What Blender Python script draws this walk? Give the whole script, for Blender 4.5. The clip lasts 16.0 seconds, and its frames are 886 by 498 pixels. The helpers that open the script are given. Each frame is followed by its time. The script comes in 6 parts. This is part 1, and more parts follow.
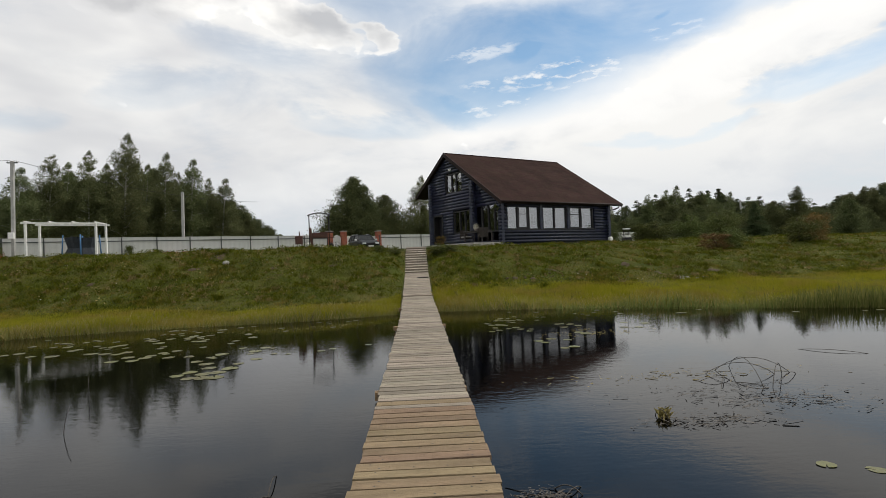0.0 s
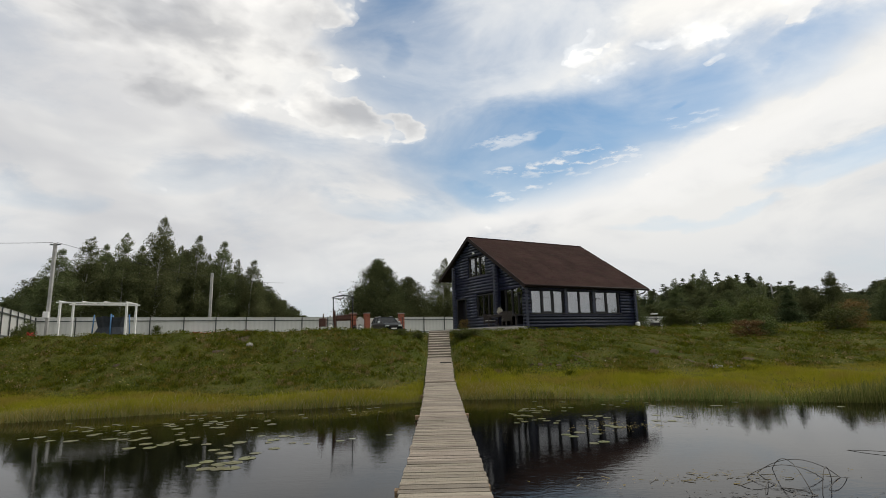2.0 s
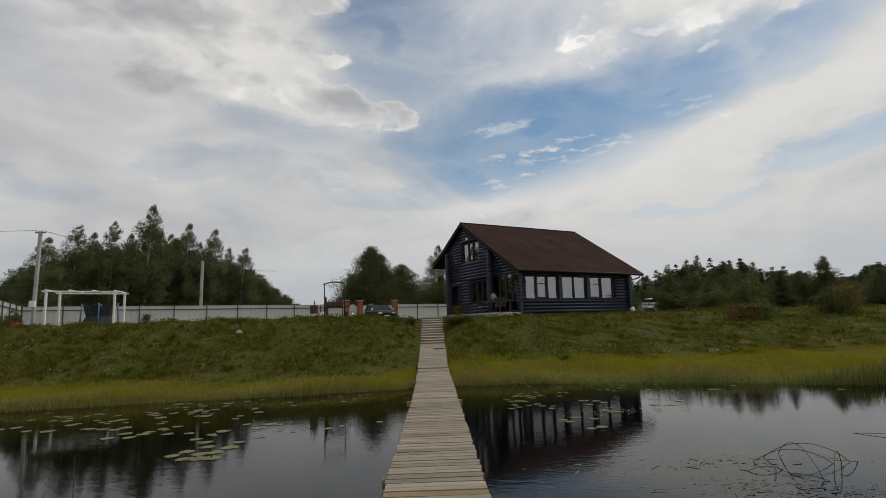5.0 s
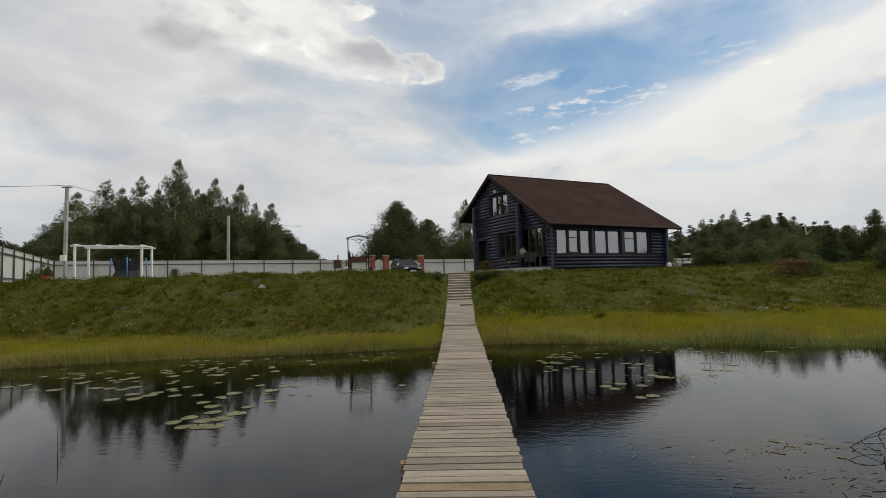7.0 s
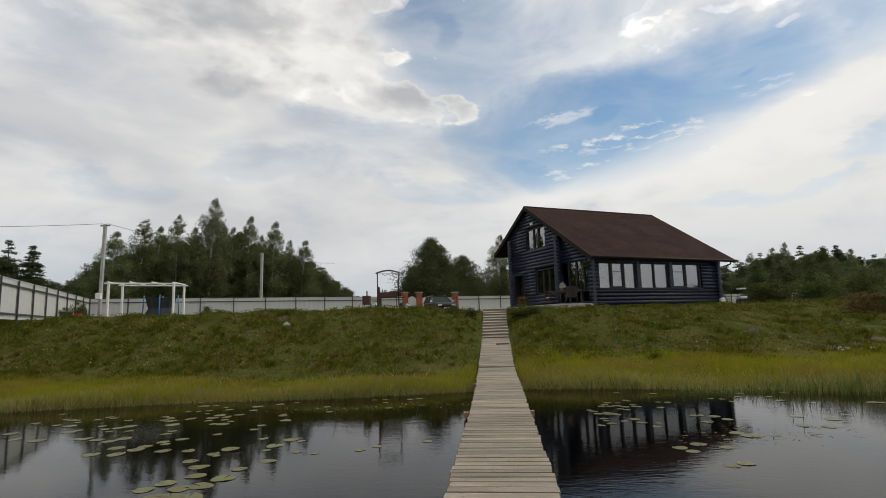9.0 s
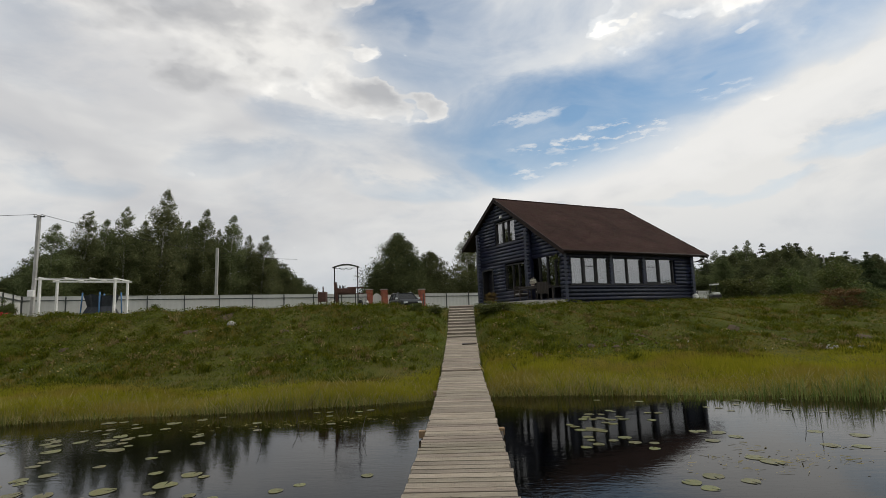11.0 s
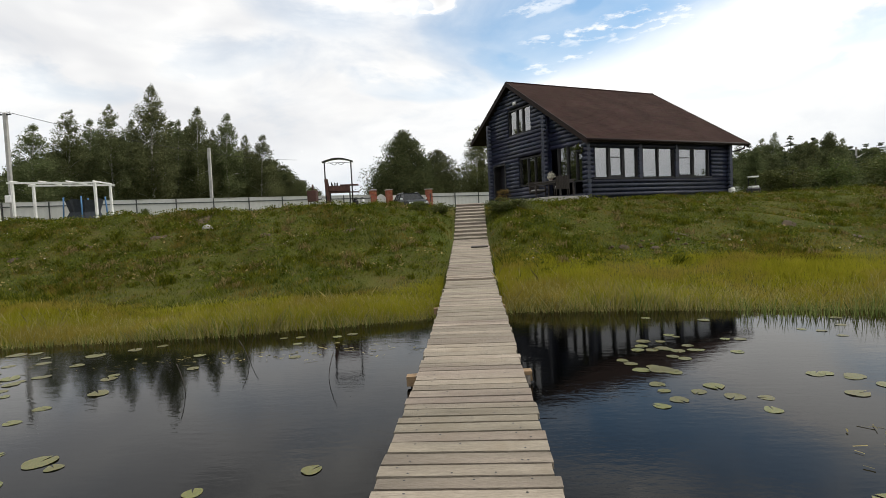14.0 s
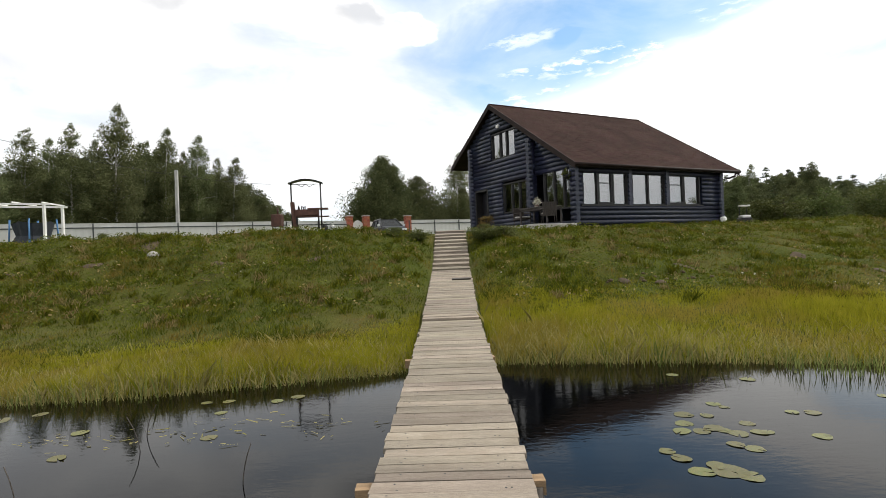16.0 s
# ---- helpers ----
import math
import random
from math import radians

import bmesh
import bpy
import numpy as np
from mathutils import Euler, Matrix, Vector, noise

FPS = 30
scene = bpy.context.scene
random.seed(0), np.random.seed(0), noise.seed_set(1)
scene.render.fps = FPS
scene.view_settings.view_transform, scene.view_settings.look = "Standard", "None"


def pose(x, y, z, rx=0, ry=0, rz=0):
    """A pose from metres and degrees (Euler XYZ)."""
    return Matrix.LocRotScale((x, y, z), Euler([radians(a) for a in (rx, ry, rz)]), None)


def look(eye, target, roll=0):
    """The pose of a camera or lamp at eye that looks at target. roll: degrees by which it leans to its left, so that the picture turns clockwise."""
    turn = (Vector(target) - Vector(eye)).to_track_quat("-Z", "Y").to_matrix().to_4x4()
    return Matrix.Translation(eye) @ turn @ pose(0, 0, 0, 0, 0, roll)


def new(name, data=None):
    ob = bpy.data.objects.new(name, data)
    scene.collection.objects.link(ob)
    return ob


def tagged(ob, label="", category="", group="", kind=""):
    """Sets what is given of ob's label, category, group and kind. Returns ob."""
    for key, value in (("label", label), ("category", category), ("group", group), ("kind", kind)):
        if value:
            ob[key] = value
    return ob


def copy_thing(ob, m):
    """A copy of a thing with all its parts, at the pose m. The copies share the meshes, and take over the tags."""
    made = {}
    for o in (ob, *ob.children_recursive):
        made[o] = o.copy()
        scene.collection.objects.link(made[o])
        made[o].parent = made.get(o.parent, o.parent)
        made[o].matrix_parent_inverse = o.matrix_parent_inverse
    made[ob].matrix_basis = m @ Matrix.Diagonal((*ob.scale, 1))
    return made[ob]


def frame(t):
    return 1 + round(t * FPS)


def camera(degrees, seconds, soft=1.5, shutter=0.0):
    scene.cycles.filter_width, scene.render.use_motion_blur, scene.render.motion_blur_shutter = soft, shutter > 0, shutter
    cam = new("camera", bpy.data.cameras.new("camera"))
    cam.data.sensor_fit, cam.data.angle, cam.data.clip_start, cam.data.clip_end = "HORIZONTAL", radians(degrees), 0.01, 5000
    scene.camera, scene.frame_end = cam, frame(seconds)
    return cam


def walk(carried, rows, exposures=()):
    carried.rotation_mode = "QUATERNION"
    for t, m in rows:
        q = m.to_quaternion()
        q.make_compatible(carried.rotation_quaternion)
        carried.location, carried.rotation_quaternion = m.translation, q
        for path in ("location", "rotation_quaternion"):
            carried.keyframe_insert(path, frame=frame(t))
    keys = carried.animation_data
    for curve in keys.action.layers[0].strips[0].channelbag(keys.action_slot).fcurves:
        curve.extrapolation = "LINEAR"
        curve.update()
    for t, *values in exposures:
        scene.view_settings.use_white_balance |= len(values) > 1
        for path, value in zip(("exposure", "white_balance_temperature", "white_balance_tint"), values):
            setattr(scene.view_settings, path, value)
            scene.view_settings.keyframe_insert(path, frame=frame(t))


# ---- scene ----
cam = camera(79.3, 16.0, soft=0.75)
# seconds, x, y, z, yaw, pitch, roll; the jetty runs along +y
PATH = [
    (0, 0.008, -0.026, 1.715, -2.20, 0.76, -2.21),
    (0.5, -0.021, -0.057, 1.736, 2.67, 1.09, -2.07),
    (1, -0.007, -0.075, 1.764, 4.83, 2.63, -2.02),
    (1.5, 0.016, -0.077, 1.796, 1.58, 6.43, -1.62),
    (2, 0.007, -0.068, 1.808, 0.03, 9.57, -1.55),
    (2.5, -0.004, -0.046, 1.799, -0.42, 11.61, -1.49),
    (3, -0.021, -0.058, 1.799, -0.68, 11.77, -1.46),
    (3.5, 0.010, -0.076, 1.809, 0.09, 11.57, -1.83),
    (4, 0.063, -0.042, 1.784, 0.21, 10.75, -1.81),
    (6.3, 0.036, 1.184, 1.687, -1.80, 4.76, -2.11),
    (6.5, 0.057, 1.281, 1.695, -0.33, 4.31, -1.96),
    (7, 0.021, 1.581, 1.726, 2.40, 3.65, -1.72),
    (7.5, 0.041, 1.917, 1.708, 3.58, 4.56, -1.89),
    (8, 0.046, 2.288, 1.728, 8.53, 5.79, -1.89),
    (8.5, -0.019, 2.639, 1.735, 7.48, 7.23, -1.58),
    (9, 0.006, 3.026, 1.681, 6.05, 7.80, -1.79),
    (9.2, 0.025, 3.208, 1.688, 5.88, 7.41, -1.95),
    (11.3, 0.083, 5.136, 1.681, 2.50, 7.50, -1.93),
    (11.5, 0.083, 5.326, 1.651, 2.66, 7.54, -1.68),
    (12, 0.091, 5.852, 1.624, 3.98, 5.59, -2.03),
    (12.5, 0.046, 6.336, 1.617, 4.98, 2.35, -2.00),
    (13, 0.081, 6.830, 1.570, 5.31, -0.06, -1.96),
    (13.5, 0.091, 7.272, 1.581, 4.96, -1.79, -2.07),
    (14, 0.066, 7.723, 1.603, 4.25, -2.94, -2.87),
    (14.5, 0.088, 8.180, 1.581, 2.77, -3.04, -3.39),
    (15, 0.044, 8.661, 1.564, 1.18, -4.08, -3.07),
    (15.5, -0.026, 9.090, 1.609, 0.64, -3.48, -2.86),
    (16, 0.005, 9.526, 1.629, 1.94, -0.10, -2.39),
]
walk(cam, [(t, look((x, y, z), Vector((x, y, z)) + Vector((-math.sin(radians(a)) * math.cos(radians(p)), math.cos(radians(a)) * math.cos(radians(p)), math.sin(radians(p)))), r)) for t, x, y, z, a, p, r in PATH],
     exposures=[(0.0, -0.24), (1.0, -0.24), (2.0, -0.38), (3.0, -0.68), (4.2, -0.78), (6.5, -0.61), (7.0, -0.48), (7.5, -0.46), (9.0, -0.48), (11.5, -0.52), (12.0, -0.54), (12.5, -0.38), (13.5, -0.08), (14.5, 0.10), (16.0, 0.30)])

# ---------------------------------------------------------------- world, sun
SUN_ELEV, SUN_AZ = 52.0, 66.0        # azimuth clockwise from +y
world = bpy.data.worlds.new("cloudy_sky")
scene.world = world
world.use_nodes = True


class Nodes:
    """Short forms for building node trees."""
    def __init__(self, tree):
        self.tree = tree
        tree.nodes.clear()

    def add(self, kind, **values):
        n = self.tree.nodes.new(kind)
        for k, v in values.items():
            if k in n.inputs:
                n.inputs[k].default_value = v
            else:
                setattr(n, k, v)
        return n

    def link(self, a, b):
        self.tree.links.new(a, b)

    def put(self, value, socket):
        if isinstance(value, (int, float)):
            socket.default_value = value
        elif isinstance(value, tuple):
            socket.default_value = value if len(value) != 3 or socket.type == "VECTOR" else (*value, 1)
        else:
            self.link(value, socket)

    def math(self, op, a, b=0.0, c=0.0):
        n = self.tree.nodes.new("ShaderNodeMath")
        n.operation = op
        for v, s in zip((a, b, c), n.inputs):
            self.put(v, s)
        return n.outputs[0]

    def ramp(self, fac, stops, smooth=False):
        n = self.tree.nodes.new("ShaderNodeValToRGB")
        if smooth:
            n.color_ramp.interpolation = "EASE"
        e = n.color_ramp.elements
        while len(e) < len(stops):
            e.new(0.5)
        for el, (p, c) in zip(e, stops):
            el.position, el.color = p, (c, c, c, 1) if isinstance(c, (int, float)) else (*c, 1)
        self.put(fac, n.inputs[0])
        return n.outputs[0]

    def noise(self, vec, scale, detail=4.0, rough=0.55, distort=0.0):
        n = self.add("ShaderNodeTexNoise", Scale=scale, Detail=detail, Roughness=rough, Distortion=distort)
        if vec is not None:
            self.link(vec, n.inputs["Vector"])
        return n.outputs[0]

    def mix(self, fac, a, b, blend="MIX"):
        n = self.tree.nodes.new("ShaderNodeMix")
        n.data_type, n.blend_type = "RGBA", blend
        self.put(fac, n.inputs[0])
        self.put(a, n.inputs[6])
        self.put(b, n.inputs[7])
        return n.outputs[2]

    def mapped(self, vec, scale=(1, 1, 1), loc=(0, 0, 0), rot=(0, 0, 0)):
        n = self.add("ShaderNodeMapping")
        n.inputs["Scale"].default_value, n.inputs["Location"].default_value, n.inputs["Rotation"].default_value = scale, loc, rot
        self.link(vec, n.inputs["Vector"])
        return n.outputs[0]


def build_sky():
    k = Nodes(world.node_tree)
    sky = k.add("ShaderNodeTexSky", sky_type="NISHITA", sun_disc=False, sun_elevation=radians(SUN_ELEV), sun_rotation=radians(SUN_AZ), air_density=1.0, dust_density=0.4, ozone_density=0.7)
    geo = k.add("ShaderNodeTexCoord").outputs["Generated"]
    sep = k.add("ShaderNodeSeparateXYZ")
    k.link(geo, sep.inputs[0])
    dx, dy, dz = sep.outputs
    az = k.math("MULTIPLY", k.math("ARCTAN2", dx, dy), 57.29578)
    el = k.math("MULTIPLY", k.math("ARCSINE", dz), 57.29578)
    flat = k.mapped(geo, (1, 1, 1.9))
    puff = k.noise(flat, 5.0, 9, 0.52)
    puff_up = k.noise(k.mapped(geo, (1, 1, 1.9), (0.035, -0.01, 0.075)), 5.0, 5, 0.5)
    streak = k.noise(k.mapped(geo, (1, 1, 2.3), (0.3, 0, 0), (0, 0.22, 0)), 4.0, 9, 0.56, 0.35)
    soft = k.noise(k.mapped(geo, (1, 1, 2.2), (2.3, 1.1, 0)), 4.2, 3, 0.5, 0.2)
    bend = k.math("MULTIPLY", k.math("SUBTRACT", puff, 0.5), 11.0)
    az2, el2 = k.math("ADD", az, bend), k.math("ADD", el, k.math("MULTIPLY", k.math("SUBTRACT", streak, 0.5), 7.0))

    def patch(a, e, wa, we, slant, soft=0.5):
        """1 in the middle of a slanted ellipse of the sky, falling to 0 outside it."""
        u = k.math("SUBTRACT", az2, a)
        v = k.math("SUBTRACT", k.math("SUBTRACT", el2, e), k.math("MULTIPLY", u, slant))
        q = k.math("ADD", k.math("POWER", k.math("ABSOLUTE", k.math("DIVIDE", u, wa)), 2.0), k.math("POWER", k.math("ABSOLUTE", k.math("DIVIDE", v, we)), 2.0))
        return k.ramp(k.math("MULTIPLY", q, 0.5), [(0.0, 1.0), (0.5 - soft / 2, 0.85), (0.5 + soft / 2, 0.0)], True)

    # thin white veil, torn open to the blue at some places
    hole = patch(12.5, 20.3, 15.0, 6.4, 0.10, 0.98)
    for m, h in ((0.9, patch(25.0, 21.6, 10.0, 3.6, 0.22, 0.98)), (0.8, patch(-3.0, 30.0, 9.5, 7.5, -0.2, 0.95)), (0.6, patch(35.0, 23.3, 9.0, 2.2, 0.20, 0.95)), (0.85, patch(4.6, 15.8, 6.0, 2.3, -0.1, 0.8)), (0.55, patch(7.0, 31.0, 13.0, 8.0, 0.2, 0.9)), (0.3, patch(-18.0, 20.6, 7.0, 1.6, -0.15, 0.98)), (0.28, patch(-26.0, 16.4, 6.0, 1.7, 0.1, 0.8)), (0.34, patch(-37.0, 13.6, 4.0, 1.6, 0.0, 0.8)), (0.5, patch(39.0, 14.9, 8.0, 1.5, 0.15, 0.7)), (0.42, patch(25.7, 11.6, 7.0, 0.9, 0.05, 0.7)), (0.4, patch(-6.0, 14.0, 8.0, 1.4, -0.1, 0.8)), (0.35, patch(120.0, 40.0, 50.0, 20.0, 0.0, 0.8)), (0.4, patch(-140.0, 45.0, 40.0, 20.0, 0.0, 0.8))):
        hole = k.math("MAXIMUM", hole, k.math("MULTIPLY", h, m))
    veil = k.math("ADD", 0.88, k.math("MULTIPLY", k.math("SUBTRACT", streak, 0.5), 0.9))
    band = patch(27.0, 16.6, 27.0, 2.3, 0.20, 0.8)
    cover = k.math("ADD", k.math("SUBTRACT", veil, k.math("MULTIPLY", hole, 0.90)), k.math("MULTIPLY", band, 0.22))
    # rounded cumulus to the left and overhead, small puffs in the blue
    heap = k.math("MAXIMUM", patch(-28.0, 31.5, 20.5, 9.2, 0.0, 0.5), k.math("MULTIPLY", patch(-8.5, 22.9, 8.5, 2.7, -0.22, 0.5), 0.9))
    heap = k.math("SUBTRACT", heap, k.math("MULTIPLY", patch(-32.0, 32.6, 3.2, 1.1, -0.4, 0.6), 0.9))
    for m, h in ((0.85, patch(32.0, 30.6, 15.0, 5.4, 0.0, 0.95)), (0.62, patch(28.5, 24.6, 4.5, 1.7, 0.0, 0.95)), (0.62, patch(18.5, 28.8, 5.0, 3.6, 0.0, 0.95))):
        heap = k.math("MAXIMUM", heap, k.math("MULTIPLY", h, m))
    warp = k.add("ShaderNodeMixRGB", blend_type="ADD")
    warp.inputs[0].default_value = 0.16
    k.link(flat, warp.inputs[1])
    wob = k.add("ShaderNodeTexNoise")
    wob.inputs["Scale"].default_value, wob.inputs["Detail"].default_value = 9.0, 4
    k.link(flat, wob.inputs["Vector"])
    k.link(wob.outputs["Color"], warp.inputs[2])
    bulge = k.add("ShaderNodeTexVoronoi", feature="SMOOTH_F1")
    bulge.inputs["Scale"].default_value, bulge.inputs["Detail"].default_value = 9.0, 2.5
    k.link(warp.outputs[0], bulge.inputs["Vector"])
    billow = k.math("SUBTRACT", 0.45, bulge.outputs["Distance"])
    heap_in = k.math("ADD", heap, k.math("ADD", k.math("MULTIPLY", k.math("SUBTRACT", puff, 0.5), 1.2), k.math("MULTIPLY", billow, 1.25)))
    heap = k.ramp(heap_in, [(0.14, 0.0), (0.30, 0.6), (0.46, 1.0)], True)
    tuft = k.noise(k.mapped(geo, (1, 1, 3.2), (7, 3, 2), (0, 0.05, 0)), 19.0, 7, 0.6)
    puffs = k.math("MULTIPLY", patch(15.5, 17.6, 9.5, 1.2, 0.0, 0.6), k.ramp(tuft, [(0.43, 0.0), (0.60, 0.9)], True))
    for m, h in ((0.85, patch(9.8, 15.3, 5.0, 0.8, 0.0, 0.6)), (0.6, patch(27.0, 20.3, 4.0, 0.5, 0.0, 0.6)), (0.6, patch(8.0, 20.6, 4.0, 0.6, 0.1, 0.6)), (0.6, patch(29.0, 15.2, 5.0, 0.8, 0.1, 0.6))):
        puffs = k.math("MAXIMUM", puffs, k.math("MULTIPLY", h, k.ramp(tuft, [(0.42, 0.0), (0.62, m)], True)))
    cover = k.math("MAXIMUM", k.math("MAXIMUM", k.ramp(cover, [(0.0, 0.0), (0.85, 1.0)]), k.math("MULTIPLY", heap, 0.96)), k.math("MULTIPLY", puffs, 0.95))
    # grey bodies, lit rims
    relief = k.ramp(k.math("ADD", 0.5, k.math("ADD", k.math("MULTIPLY", k.math("SUBTRACT", puff, puff_up), 1.6), k.math("MULTIPLY", billow, 0.5))), [(0.2, 0.0), (0.8, 1.0)], True)
    dull = k.ramp(soft, [(0.30, 0.0), (0.70, 1.0)], True)
    high = k.ramp(k.math("DIVIDE", el, 60.0), [(0.27, 0.1), (0.42, 1.0)], True)
    side = k.ramp(k.math("ADD", k.math("DIVIDE", az, 180.0), 0.5), [(0.44, 1.0), (0.60, 0.35)], True)
    deep = k.ramp(k.math("MULTIPLY", k.math("SUBTRACT", heap_in, k.math("MULTIPLY", relief, 0.35)), 0.6), [(0.06, 0.0), (0.50, 1.0)], True)
    shade = k.math("MULTIPLY", k.math("MULTIPLY", deep, side), k.math("MULTIPLY", high, k.math("SUBTRACT", k.math("ADD", 0.78, k.math("MULTIPLY", dull, 0.45)), k.math("MULTIPLY", relief, 0.5))))
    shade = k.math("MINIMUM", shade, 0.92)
    white = k.mix(k.ramp(streak, [(0.32, 0.0), (0.58, 1.0)]), (0.70, 0.72, 0.75), (0.92, 0.915, 0.895))
    white = k.mix(k.math("MAXIMUM", puffs, k.math("MULTIPLY", band, 0.8)), white, (1.02, 1.01, 0.99))
    white = k.mix(k.math("MULTIPLY", heap, k.math("ADD", 0.25, k.math("MULTIPLY", relief, 0.75))), white, (1.24, 1.22, 1.17))
    grey_low = k.math("MULTIPLY", k.ramp(soft, [(0.36, 0.08), (0.64, 0.72)], True), k.ramp(k.math("ADD", k.math("DIVIDE", az, 180.0), 0.5), [(0.36, 1.0), (0.52, 0.0)]))
    white = k.mix(grey_low, white, (0.60, 0.61, 0.64))
    cloud = k.mix(shade, white, (0.47, 0.48, 0.505))
    cloud = k.mix(k.math("MULTIPLY", high, 0.5), cloud, k.mix(1.0, cloud, (1.36, 1.33, 1.28), "MULTIPLY"))
    haze = k.ramp(k.math("DIVIDE", k.math("ABSOLUTE", el), 30.0), [(0.0, 0.8), (0.42, 0.0)], True)
    cloud = k.mix(k.math("MULTIPLY", haze, 0.85), cloud, (0.585, 0.635, 0.70))
    b1 = k.add("ShaderNodeBackground", Strength=0.15)
    k.link(k.mix(1.0, sky.outputs[0], (0.90, 1.02, 1.0), "MULTIPLY"), b1.inputs[0])
    b2 = k.add("ShaderNodeBackground", Strength=1.18)
    k.link(cloud, b2.inputs[0])
    m = k.add("ShaderNodeMixShader")
    k.link(k.math("MAXIMUM", cover, k.math("MULTIPLY", haze, 0.9)), m.inputs[0])
    k.link(b1.outputs[0], m.inputs[1])
    k.link(b2.outputs[0], m.inputs[2])
    k.link(m.outputs[0], k.add("ShaderNodeOutputWorld").inputs[0])


build_sky()
lamp = bpy.data.lights.new("sun", "SUN")
lamp.energy, lamp.angle, lamp.color = 2.2, radians(20), (1.0, 0.94, 0.85)
sun = new("sun", lamp)
sa, se = radians(SUN_AZ), radians(SUN_ELEV)
sun.matrix_world = look((60 * math.sin(sa) * math.cos(se), 60 * math.cos(sa) * math.cos(se), 60 * math.sin(se)), (0, 0, 0))

# ---------------------------------------------------------------- materials
MATS = {}


def material(name, base, rough=0.7, metal=0.0, vary=0.25, scale=4.0, fine=40.0, bump=0.15, stretch=(1, 1, 1), spec=0.5, dark=None, per_object=0.0, bump_scale=None, random_island=0.0, stain=None):
    """Two-scale procedural surface: large stains and fine grain, with bump."""
    mat = bpy.data.materials.new(name)
    mat.use_nodes = True
    k = Nodes(mat.node_tree)
    at = k.add("ShaderNodeTexCoord").outputs["Object"]
    if per_object:
        shift = k.add("ShaderNodeVectorMath", operation="ADD")
        k.link(at, shift.inputs[0])
        k.link(k.math("MULTIPLY", k.add("ShaderNodeObjectInfo").outputs["Random"], 37.0), shift.inputs[1])
        at = shift.outputs[0]
    co = k.mapped(at, stretch)
    big, small = k.noise(co, scale, 3, 0.6), k.noise(co, fine, 4, 0.65)
    dark = dark or tuple(c * 0.45 for c in base)
    light = tuple(min(1, c * (1 + vary)) for c in base)
    col = k.mix(k.ramp(big, [(0.3, 0.0), (0.7, 1.0)]), tuple(c * (1 - vary) for c in base), light)
    col = k.mix(k.math("MULTIPLY", k.ramp(small, [(0.35, 1.0), (0.6, 0.0)]), min(1.0, vary * 1.6)), col, dark)
    if stain:
        col = k.mix(k.ramp(k.noise(at, scale * 1.6, 5, 0.6), [(0.5, 0.0), (0.68, 0.8)]), col, stain)
    if per_object or random_island:
        r = k.add("ShaderNodeObjectInfo").outputs["Random"] if per_object else k.add("ShaderNodeNewGeometry").outputs["Random Per Island"]
        amount = per_object or random_island
        h = k.add("ShaderNodeHueSaturation")
        k.link(k.math("ADD", k.math("MULTIPLY", r, 2 * amount), 1 - amount), h.inputs["Value"])
        k.link(k.math("ADD", k.math("MULTIPLY", k.math("FRACT", k.math("MULTIPLY", r, 7.31)), 0.03), 0.485), h.inputs["Hue"])
        k.link(col, h.inputs["Color"])
        col = h.outputs[0]
    p = k.add("ShaderNodeBsdfPrincipled", Metallic=metal)
    k.link(col, p.inputs["Base Color"])
    p.inputs["Specular IOR Level"].default_value = spec
    k.link(k.math("ADD", k.math("MULTIPLY", k.math("SUBTRACT", small, 0.5), 0.3), rough), p.inputs["Roughness"])
    if bump:
        b = k.add("ShaderNodeBump", Strength=min(1.0, bump * 3), Distance=bump_scale or 0.02)
        k.link(small, b.inputs["Height"])
        k.link(b.outputs[0], p.inputs["Normal"])
    k.link(p.outputs[0], k.add("ShaderNodeOutputMaterial").inputs[0])
    MATS[name] = mat
    return mat


DECK = material("weathered_boards", (0.272, 0.234, 0.186), 0.85, vary=0.28, scale=1.6, fine=26, stretch=(0.7, 4, 4), per_object=0.22, bump=0.22, dark=(0.13, 0.108, 0.08), stain=(0.225, 0.185, 0.14), spec=0.25)
DECK_NEW = material("newer_boards", (0.238, 0.174, 0.108), 0.85, vary=0.3, scale=1.6, fine=26, stretch=(0.7, 4, 4), per_object=0.14, bump=0.22, dark=(0.13, 0.092, 0.055), stain=(0.22, 0.165, 0.105), spec=0.25)
BEAM = material("raw_beam", (0.30, 0.20, 0.11), 0.85, vary=0.3, scale=4, fine=30, stretch=(1, 5, 5))
POST = material("wet_post", (0.05, 0.04, 0.03), 0.6, vary=0.4)
LOG = material("blue_stained_log", (0.0125, 0.0165, 0.039), 0.34, spec=0.50, vary=0.35, scale=3, fine=26, stretch=(0.4, 5, 5), per_object=0.25, bump=0.12, dark=(0.006, 0.007, 0.012), stain=(0.034, 0.040, 0.068))
LOGDARK = material("dark_stained_wood", (0.008, 0.008, 0.012), 0.5, vary=0.35, scale=3, fine=26, stretch=(0.5, 4, 4))
FRAME = material("dark_brown_frame", (0.008, 0.007, 0.007), 0.55, vary=0.25, scale=4, fine=40)
ROOF = material("brown_shingles", (0.040, 0.0225, 0.0185), 0.95, random_island=0.07, vary=0.28, scale=0.7, fine=14, bump=0.3, dark=(0.020, 0.011, 0.009), spec=0.06)
FASCIA = material("brown_fascia", (0.020, 0.012, 0.010), 0.7, spec=0.2, vary=0.25, scale=2)
CURTAIN = material("white_blind", (0.84, 0.83, 0.80), 0.9, vary=0.06, scale=2, fine=60, stretch=(6, 6, 0.3), bump=0.1)
